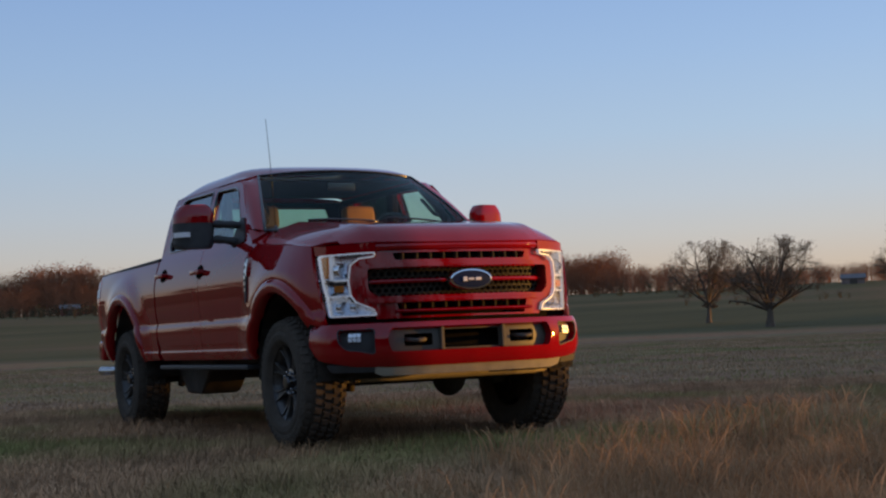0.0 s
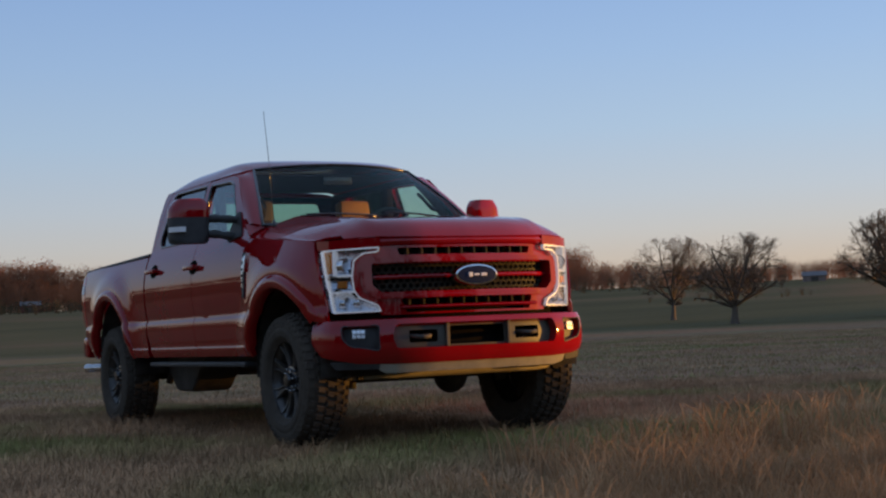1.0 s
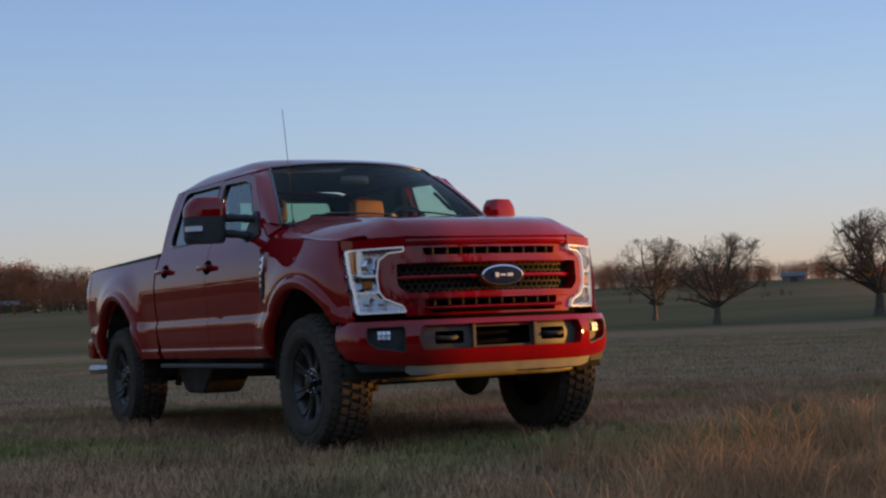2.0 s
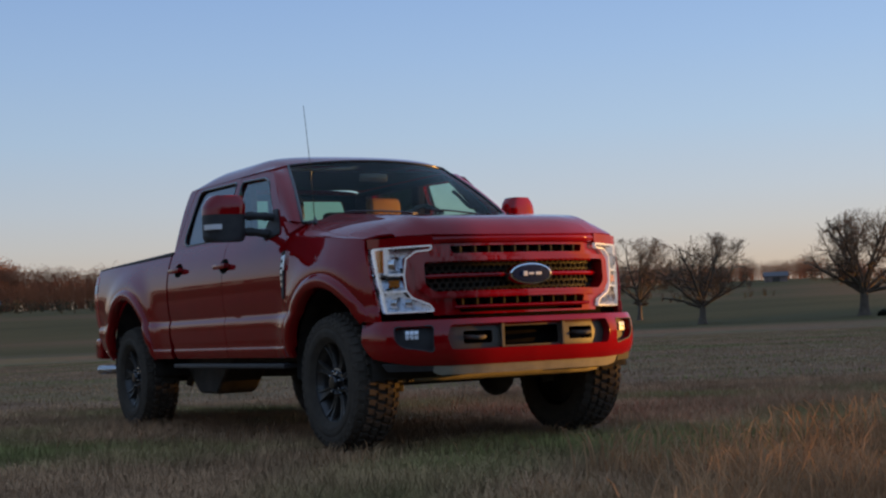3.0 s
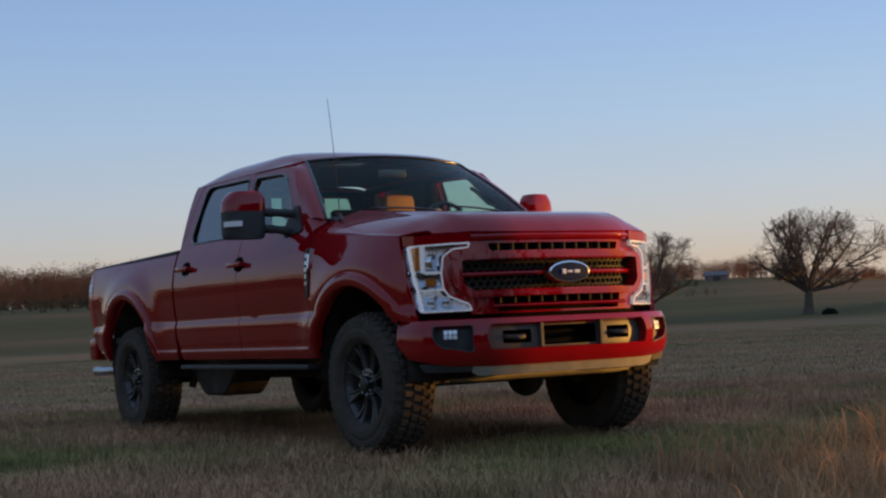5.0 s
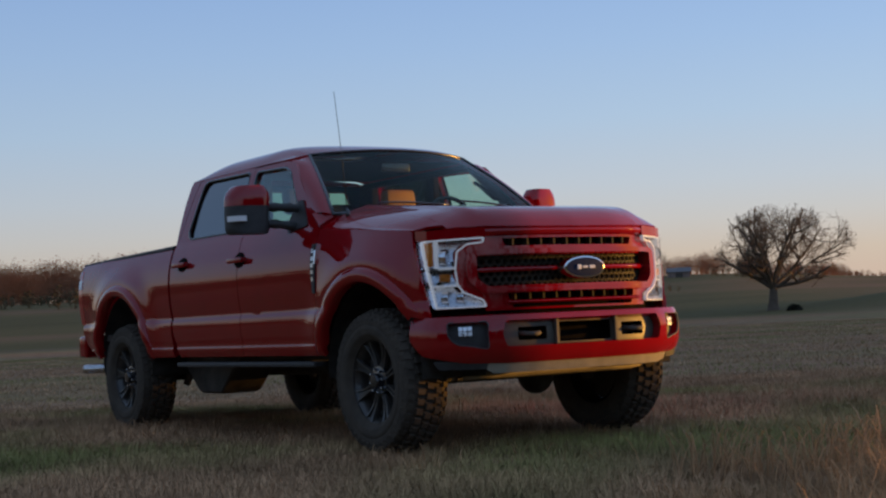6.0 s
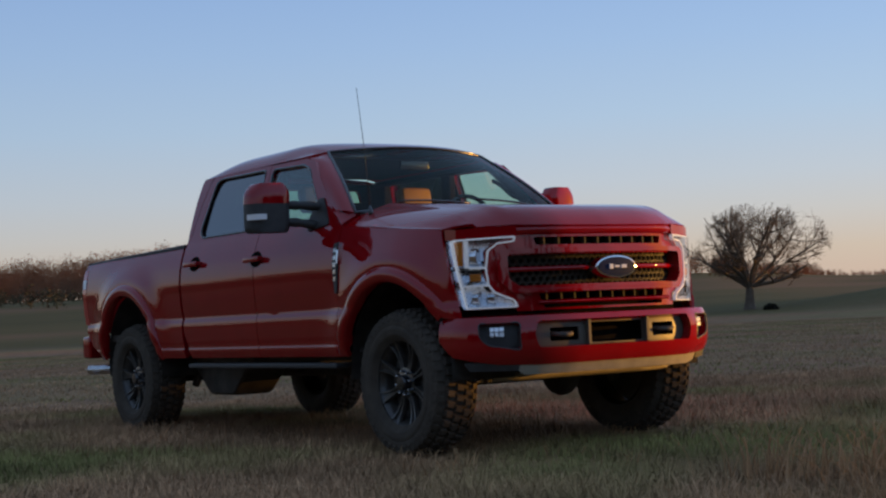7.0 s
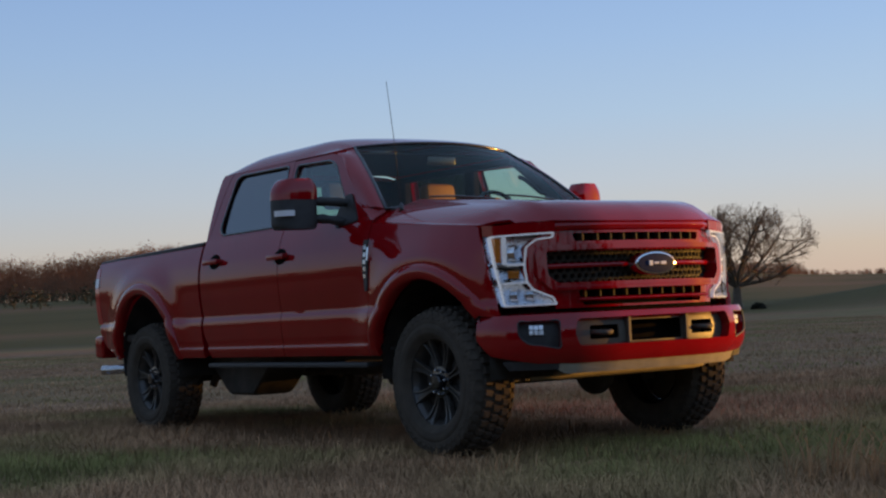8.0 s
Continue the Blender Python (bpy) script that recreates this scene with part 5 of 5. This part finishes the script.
def mesh_of(name, verts, faces, material, parent=None, smooth=False):
    me = bpy.data.meshes.new(name)
    me.from_pydata(verts, [], faces)
    if smooth:
        me.polygons.foreach_set("use_smooth", [True] * len(me.polygons))
    me.materials.append(material)
    me.update()
    ob = new(name, me)
    if parent:
        ob.parent = parent
    return ob


def strut(verts, faces, pts, radii, sides):
    base = len(verts)
    for i, p in enumerate(pts):
        d = (pts[min(i + 1, len(pts) - 1)] - pts[max(i - 1, 0)]).normalized()
        a = d.orthogonal().normalized()
        b = d.cross(a)
        for k in range(sides):
            t = k * math.tau / sides
            verts.append(tuple(p + (a * math.cos(t) + b * math.sin(t)) * radii[i]))
    for i in range(len(pts) - 1):
        for k in range(sides):
            a, b = base + i * sides + k, base + i * sides + (k + 1) % sides
            faces.append((a, b, b + sides, a + sides))


def bare_tree(seed, H, R, where, label, trunk=0.2, levels=5, lean=0.0):
    """A leafless oak: a short trunk, crooked limbs and a wide crown of fine twigs."""
    rng = random.Random(seed)
    root = tagged(new("tree"), label, "tree", "bare oaks in the pasture")
    root.matrix_basis = pose(*where)
    big, bigf, fine, finef = [], [], [], []
    cz, rz = 0.62 * H, 0.38 * H
    ox, oy = 0.82 * lean, -0.56 * lean   # the crown reaches further to one side

    def inside(p):
        return ((p.x - ox) / R) ** 2 + ((p.y - oy) / R) ** 2 + ((p.z - cz) / rz) ** 2

    def grow(p, d, length, r, level):
        n = 5 if level < 2 else 4
        end = p + d * length
        while level and inside(end) > 1.05 and length > 0.12 * H * 0.6 ** level:
            length *= 0.8
            end = p + d * length
        pts, radii = [p.copy()], [r]
        for k in range(n):
            wob = (0.05, 0.18, 0.28, 0.34, 0.38, 0.38)[level]
            d = (d + Vector((rng.uniform(-wob, wob), rng.uniform(-wob, wob), rng.uniform(-wob, wob) + (0.06 if level < 2 else 0.0)))).normalized()
            p = p + d * length / n
            pts.append(p.copy())
            radii.append(r * (1 - (0.3 if level == 0 else 0.62) * (k + 1) / n))
        if level <= 2:
            strut(big, bigf, pts, radii, 8 if level == 0 else 6)
        else:
            strut(fine, finef, pts[::2], radii[::2], 3)
        if level >= levels:
            return
        kids = (11, 6, 6, 5, 4)[level]
        for k in range(kids):
            t = rng.uniform(0.8, 1.0) if level == 0 else 0.22 + 0.78 * (k + rng.random()) / kids
            i = min(int(t * n), n - 1)
            q = pts[i].lerp(pts[i + 1], t * n - i)
            if level == 0:
                a = k * math.tau / 10 + rng.uniform(-0.25, 0.25)
                tip = math.radians((50, 40, 28, 44, 68, 56, 32, 24, 60, 72, 8)[k % 11] + rng.uniform(-7, 7))
                nd = Vector((math.cos(a) * math.sin(tip), math.sin(a) * math.sin(tip), math.cos(tip)))
                ln = (0.60 * H * math.cos(tip) + R * 1.0 * math.sin(tip)) * rng.uniform(0.85, 1.0)
            else:
                side = Vector((rng.gauss(0, 1), rng.gauss(0, 1), rng.gauss(0, 0.8) + 0.2)).normalized()
                nd = (d * 0.6 + side * 0.85).normalized()
                ln = length * rng.uniform(0.42, 0.66)
            grow(q, nd, ln, max(radii[i] * rng.uniform(0.50, 0.70), 0.009), level + 1)

    grow(Vector((0, 0, -0.15)), Vector((rng.uniform(-0.06, 0.06), rng.uniform(-0.06, 0.06), 1)), 0.24 * H, trunk, 0)
    strut(big, bigf, [Vector((0, 0, -0.2)), Vector((0, 0, 0.15)), Vector((0, 0, 0.5))], [trunk * 1.7, trunk * 1.2, trunk], 10)
    mesh_of("trunk", big, bigf, M_BARK, root, True)
    tagged(mesh_of("twig_crown", fine, finef, M_TWIG, root), kind="stuff")
    return root


def polar(az, r):
    x, y = -5.3 + r * math.sin(math.radians(az)), -8.4 + r * math.cos(math.radians(az))
    return x, y, ground_z(x, y)


bare_tree(11, 8.3, 5.4, polar(45.95, 118), "large bare oak with a wide rounded twig crown", 0.40, lean=1.1)
bare_tree(5, 7.1, 4.1, polar(40.0, 116), "bare oak with crooked limbs and thin crown", 0.30, lean=0.5)
bare_tree(23, 8.3, 4.2, polar(37.6, 145), "bare oak standing behind its neighbour in pasture", 0.24)

# low dark bush by the large oak
def bush(seed, w, h, where, label):
    rng = random.Random(seed)
    v, f = [], []
    for _ in range(900):
        a, q = rng.uniform(0, math.tau), rng.random() ** 0.5
        c = Vector((w * q * math.cos(a), w * q * math.sin(a), h * rng.random() ** 0.8 * (1 - q * q) ** 0.5))
        s = 0.10
        b = len(v)
        v += [tuple(c + Vector((rng.uniform(-s, s), rng.uniform(-s, s), rng.uniform(-s, s)))) for _ in range(3)]
        f.append((b, b + 1, b + 2))
    for _ in range(14):
        a = rng.uniform(0, math.tau)
        strut(v, f, [Vector((0, 0, -0.1)), Vector((w * 0.6 * math.cos(a), w * 0.6 * math.sin(a), h * 0.7))], [0.03, 0.008], 3)
    ob = mesh_of("bush", v, f, M_SHADEBUSH)
    ob.matrix_basis = pose(*where)
    return tagged(ob, label, "bush")


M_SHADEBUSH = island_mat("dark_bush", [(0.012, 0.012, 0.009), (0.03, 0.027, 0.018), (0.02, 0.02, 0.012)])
bush(3, 0.55, 0.5, polar(46.7, 113), "small dark bush beside the large oak")


# ---- far woods ----
def woods(seed, rows, name, label, material, tris):
    """rows: (azimuth from, to, distance, count, height low, high)."""
    rng = np.random.default_rng(seed)
    V, F = [], []
    base = 0
    for a0, a1, r0, count, h0, h1 in rows:
        for _ in range(count):
            az, r = rng.uniform(a0, a1), r0 * rng.uniform(0.96, 1.06)
            x, y, z = polar(az, r)
            h = rng.uniform(h0, h1) * (1 + 0.25 * noise.noise((az * 0.35, r * 0.01, 2)))
            w = h * rng.uniform(0.32, 0.5)
            n = int(tris * min(h / 13, 1)) + 40
            p = rng.normal(0, 1, (n, 3))
            p /= np.linalg.norm(p, axis=1)[:, None]
            p *= rng.random((n, 1)) ** 0.4
            lump = 1 + 0.25 * np.sin(p[:, :1] * 5 + az) * np.cos(p[:, 1:2] * 4 + r)
            c = p * lump * np.array([w, w, h * 0.52]) + np.array([x, y, z + h * 0.48])
            s = h * 0.085 if tris < 200 else max(h * 0.020, 0.11)
            tri = c[:, None, :] + rng.uniform(-s, s, (n, 3, 3)) * np.array([1.2, 1.2, 1.0])
            V.append(tri.reshape(-1, 3))
            V.append(np.array([[x - 0.2, y, z - 0.3], [x + 0.2, y, z - 0.3], [x, y, z + h * 0.6]]))
            k = n + 1
            F.append(base + np.arange(3 * k).reshape(-1, 3))
            base += 3 * k
    v, f = np.concatenate(V), np.concatenate(F)
    me = bpy.data.meshes.new(name)
    me.vertices.add(len(v))
    me.vertices.foreach_set("co", v.ravel())
    me.loops.add(f.size)
    me.loops.foreach_set("vertex_index", f.ravel().astype(np.int32))
    me.polygons.add(len(f))
    me.polygons.foreach_set("loop_start", np.arange(0, f.size, 3, dtype=np.int32))
    me.materials.append(material)
    me.update(calc_edges=True)
    return tagged(new(name, me), label, "woods", kind="stuff")


M_WOODS = island_mat("winter_woods", [(0.30, 0.105, 0.048), (0.38, 0.122, 0.048), (0.31, 0.112, 0.054), (0.42, 0.135, 0.050)], patch=(0.03, 0.48, 0.68, (0.17, 0.10, 0.06)), soft=(0.2, (0, -0.35, 0.65)))
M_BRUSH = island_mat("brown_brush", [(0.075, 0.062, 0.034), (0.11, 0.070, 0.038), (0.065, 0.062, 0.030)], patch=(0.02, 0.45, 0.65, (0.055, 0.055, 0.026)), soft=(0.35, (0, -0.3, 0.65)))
woods(1, [(5, 34, 430, 420, 11.8, 13.2), (5, 34, 395, 230, 6, 9), (34, 40, 430, 110, 5.6, 7.4), (40, 46, 430, 120, 4.5, 6.2), (34, 44, 380, 80, 3, 5), (45, 49, 430, 110, 2.6, 4), (48, 66, 470, 420, 0.9, 2.3)],
      "far_woods", "reddish brown leafless woods along the far rise", M_WOODS, 1300)
woods(2, [(5, 32, 372, 330, 1.8, 3.4), (5, 30, 350, 60, 1.2, 2.5), (17, 25, 320, 16, 3.5, 5.5), (33, 47, 345, 60, 1.2, 3.0), (36, 44, 240, 16, 0.8, 1.6)], "field_brush", "low brown brush along the field edges", M_BRUSH, 90)
# trees out of view, added so that the truck's paint reflects something dark
woods(3, [(142, 262, 75, 170, 8, 13), (250, 365, 400, 170, 9, 13)], "distant_woods", "unseen dark woods added for the truck's paint to reflect", M_BRUSH, 130)


# ---- sheds at the woods' edge ----
def shed(where, turn, w, d, h, wall, label):
    root = tagged(new("shed"), label, "shed", "sheds by the woods")
    root.matrix_basis = pose(*where, 0, 0, turn)
    part("shed_wall", boxed((-w / 2, -d / 2, -0.3), (w / 2, d / 2, h), 0.02, 1), wall, root)
    bm = bmesh.new()
    sec = [(-d / 2 - 0.3, h - 0.1), (0, h + 0.9), (d / 2 + 0.3, h - 0.1), (d / 2 + 0.3, h), (0, h + 1.02), (-d / 2 - 0.3, h)]
    a, b = ([bm.verts.new((x, y, z)) for y, z in sec] for x in (-w / 2 - 0.3, w / 2 + 0.3))
    for k in range(6):
        bm.faces.new((a[k], a[(k + 1) % 6], b[(k + 1) % 6], b[k]))
    bm.faces.new(a), bm.faces.new(b)
    bmesh.ops.recalc_face_normals(bm, faces=bm.faces)
    part("shed_roof", bm, M_TIN, root, "pale sheet metal roof")
    part("shed_door", boxed((-0.8, -d / 2 - 0.05, -0.1), (0.8, -d / 2 + 0.02, h * 0.75), 0.01, 1), M_CHASSIS, root)


M_TIN = mat("tin_roof", (0.13, 0.12, 0.12), 0.7, metal=0.0, var=0.2, scale=2)
M_BARNRED = mat("barn_red", (0.16, 0.05, 0.035), 0.85, var=0.25, scale=2)
M_BARNGREY = mat("barn_grey", (0.2, 0.15, 0.13), 0.85, var=0.25, scale=2)
shed(polar(13.0, 383), -12, 4.6, 3.4, 1.7, M_BARNRED, "small red shed with pale metal roof")
shed(polar(42.7, 345), -40, 5.0, 3.5, 1.2, M_BARNGREY, "small grey shed with pale metal roof")


# ---- grass ----
def blades(seed, name, label, pts, height, width, lean, material, segs=2):
    rng = np.random.default_rng(seed)
    n = len(pts)
    z0 = np.array([ground_fast(x, y) for x, y in pts]) if n < 2000 else ground_many(pts)
    a, t = rng.uniform(0, math.tau, n), rng.uniform(0, math.tau, n)
    h = height
    le = lean * rng.uniform(0.2, 1.0, n)
    dx, dy = np.cos(t) * le * h, np.sin(t) * le * h
    wx, wy = np.cos(a) * width / 2, np.sin(a) * width / 2
    P = np.zeros((n, 5, 3))
    P[:, 0] = np.c_[pts[:, 0] - wx, pts[:, 1] - wy, z0 - 0.02]
    P[:, 1] = np.c_[pts[:, 0] + wx, pts[:, 1] + wy, z0 - 0.02]
    P[:, 2] = np.c_[pts[:, 0] + dx * 0.35 - wx * 0.8, pts[:, 1] + dy * 0.35 - wy * 0.8, z0 + h * 0.6]
    P[:, 3] = np.c_[pts[:, 0] + dx * 0.35 + wx * 0.8, pts[:, 1] + dy * 0.35 + wy * 0.8, z0 + h * 0.6]
    P[:, 4] = np.c_[pts[:, 0] + dx, pts[:, 1] + dy, z0 + h * (1 - 0.25 * le)]
    base = np.arange(n)[:, None] * 5
    quad = base + np.array([0, 1, 3, 2])
    tri = base + np.array([2, 3, 4])
    loops = np.concatenate([quad, tri], 1).ravel().astype(np.int32)
    me = bpy.data.meshes.new(name)
    me.vertices.add(n * 5)
    me.vertices.foreach_set("co", P.ravel())
    me.loops.add(len(loops))
    me.loops.foreach_set("vertex_index", loops)
    me.polygons.add(2 * n)
    starts = (np.arange(n)[:, None] * 7 + np.array([0, 4])).ravel().astype(np.int32)
    me.polygons.foreach_set("loop_start", starts)
    me.materials.append(material)
    me.update(calc_edges=True)
    return tagged(new(name, me), label, "grass", kind="stuff")


GX, GY = np.arange(-16, 70, 0.5), np.arange(-16, 70, 0.5)
GZ = np.array([[0.02 * noise.noise((x * 0.35, y * 0.35, 0)) + 0.05 * noise.noise((x * 0.06, y * 0.06, 3)) * step(15, 40, math.hypot(x + 5, y + 8)) for y in GY] for x in GX])
LUMP = np.array([[noise.noise((x * 0.55, y * 0.55, 11)) + 0.6 * noise.noise((x * 1.5, y * 1.5, 17)) for y in GY] for x in GX])


def lookup(grid, pts):
    fx, fy = np.clip((pts[:, 0] + 16) / 0.5, 0, len(GX) - 1.001), np.clip((pts[:, 1] + 16) / 0.5, 0, len(GY) - 1.001)
    i, j = fx.astype(int), fy.astype(int)
    u, v = fx - i, fy - j
    return grid[i, j] * (1 - u) * (1 - v) + grid[i + 1, j] * u * (1 - v) + grid[i, j + 1] * (1 - u) * v + grid[i + 1, j + 1] * u * v


def ground_many(pts):
    return lookup(GZ, pts)


def ground_fast(x, y):
    return ground_z(x, y)


def fan(rng, n, r0, r1, a0=8, a1=62):
    r = np.sqrt(rng.uniform(r0 * r0, r1 * r1, n))
    a = np.radians(rng.uniform(a0, a1, n))
    return np.c_[-5.2 + r * np.sin(a), -8.4 + r * np.cos(a)]


def clumped(rng, pts, spread, share):
    """Draws a share of the points together into tufts."""
    k = len(pts) // 14
    pick = rng.integers(0, k, len(pts))
    near = pts[:k][pick] + rng.normal(0, spread, pts.shape)
    return np.where(rng.random((len(pts), 1)) < share, near, pts)


def clear_of_tyres(pts):
    keep = np.ones(len(pts), bool)
    for x in (-0.865, 0.865):
        for y in (0.0, 4.06):
            keep &= ~((abs(pts[:, 0] - x) < 0.17) & (abs(pts[:, 1] - y) < 0.25))
    return pts[keep]


M_STRAW = island_mat("straw_grass", [(0.43, 0.242, 0.118), (0.58, 0.345, 0.178), (0.34, 0.19, 0.096), (0.51, 0.295, 0.145), (0.65, 0.41, 0.225)], patch=(0.5, 0.56, 0.74, (0.27, 0.195, 0.08)), soft=(0.9, (0, 0, 0.2)), thin=0.45, mottle=(1.6, 0.7, 1.2))
M_SHORT = island_mat("short_grass", [(0.50, 0.28, 0.145), (0.66, 0.38, 0.20), (0.41, 0.225, 0.115), (0.58, 0.33, 0.17)], patch=(0.28, 0.47, 0.62, (0.29, 0.265, 0.085)), soft=(0.4, (0, 0, 0.7)), mottle=(0.8, 0.6, 1.3))

rng = np.random.default_rng(7)
# short pasture round the truck
p = clear_of_tyres(clumped(rng, fan(rng, 300000, 3.0, 17), 0.07, 0.5))
tall = np.clip(0.5 + 0.6 * lookup(LUMP, p), 0.05, 1.4)
blades(1, "short_grass", "short dry pasture grass with green patches", p, (0.03 + 0.085 * rng.random(len(p)) ** 1.8) * (0.45 + tall), rng.uniform(0.0025, 0.0055, len(p)), 1.9, M_SHORT)
p = clumped(rng, fan(rng, 170000, 17, 62), 0.2, 0.35)
blades(2, "field_grass", "thin dry grass over the open field", p, 0.02 + 0.035 * rng.random(len(p)), rng.uniform(0.007, 0.016, len(p)), 1.6, M_SHORT)


# tall straw in the foreground, thickening towards the sun side
def straw(n, seed, box_, density):
    r = np.random.default_rng(seed)
    q = np.c_[r.uniform(box_[0], box_[1], n), r.uniform(box_[2], box_[3], n)]
    q = clumped(r, q, 0.06, 0.75)
    edge = -3.1 + 0.5 * lookup(LUMP, q)
    keep = (q[:, 1] < edge) & (r.random(len(q)) < density(q))
    return q[keep], r


q, r = straw(160000, 21, (-5.5, 3.2, -7.6, -2.4), lambda q: np.clip(0.45 + 0.75 * lookup(LUMP, q), 0.12, 1))
grow_h = np.clip((-2.9 - q[:, 1]) / 1.6, 0.15, 1)
blades(3, "tall_straw", "tall tufted dry straw grass in the foreground", q, (0.07 + 0.16 * r.random(len(q)) ** 1.6) * grow_h * np.clip(0.8 + 0.6 * lookup(LUMP, q), 0.35, 1.35), r.uniform(0.002, 0.0042, len(q)), 1.7, M_STRAW)


# bent seed-headed tufts standing over the straw
def tufts(seed, count):
    r = np.random.default_rng(seed)
    P, Hh = [], []
    while len(P) < count:
        c = np.array([r.uniform(-1.6, 3.2), r.uniform(-5.2, -3.2)])
        if r.random() > 0.30 + 0.20 * (c[0] + 3):
            continue
        n = int(r.integers(40, 110))
        s = r.uniform(0.05, 0.14)
        P.append(c + r.normal(0, s, (n, 2)))
        Hh.append(r.uniform(0.22, 0.40) * r.uniform(0.45, 1.0, n) * np.clip((-2.9 - c[1]) / 0.9, 0.5, 1))
    return np.concatenate(P), np.concatenate(Hh), r


q, hh, r = tufts(31, 80)
blades(5, "straw_tuft", "curling straw tufts catching the low sun", q, hh, r.uniform(0.003, 0.006, len(q)), 1.7, M_STRAW)


# arching tussocks whose tops stand in the last sun
def tussocks(seed, spots):
    r = np.random.default_rng(seed)
    V, F = [], []
    base = 0
    ts = np.linspace(0, 1, 6)
    for cx, cy, h, n in spots:
        z0 = float(ground_many(np.array([[cx, cy]]))[0])
        for _ in range(n):
            a = r.uniform(0, math.tau)
            px, py = cx + r.normal(0, 0.10), cy + r.normal(0, 0.10)
            hh, reach = h * r.uniform(0.55, 1.0), h * r.uniform(0.2, 1.0)
            along = reach * ts ** 1.7
            up = hh * (1.55 * ts - 0.75 * ts ** 2.4)
            w = r.uniform(0.0025, 0.005) * (1 - 0.75 * ts)
            wx, wy = -math.sin(a) * w, math.cos(a) * w
            for side in (-1, 1):
                V.append(np.c_[px + math.cos(a) * along + side * wx, py + math.sin(a) * along + side * wy, z0 - 0.02 + up])
            k = np.arange(5)
            F.append(base + np.c_[k, k + 1, k + 7, k + 6])
            base += 12
    v, f = np.concatenate(V), np.concatenate(F)
    return tagged(mesh_of("arching_straw", v.tolist(), f.tolist(), M_STRAW), "arching straw tussocks with sunlit orange tops", "grass", kind="stuff")


rng = np.random.default_rng(44)
spots = [(x, -3.35 - 0.12 * x + rng.normal(0, 0.28), rng.uniform(0.30, 0.47), int(rng.integers(45, 90))) for x in np.linspace(-0.9, 3.0, 26)]
spots += [(rng.uniform(-2.6, 0.2), rng.uniform(-5.4, -4.3), rng.uniform(0.2, 0.3), int(rng.integers(10, 26))) for _ in range(16)]
spots += [(rng.uniform(-2.2, 1.6), rng.uniform(-1.6, 5.0), rng.uniform(0.10, 0.20), int(rng.integers(8, 20))) for _ in range(30)]
tussocks(45, [q for q in spots if abs(abs(q[0]) - 0.86) > 0.3 or min(abs(q[1]), abs(q[1] - 4.06)) > 0.6])
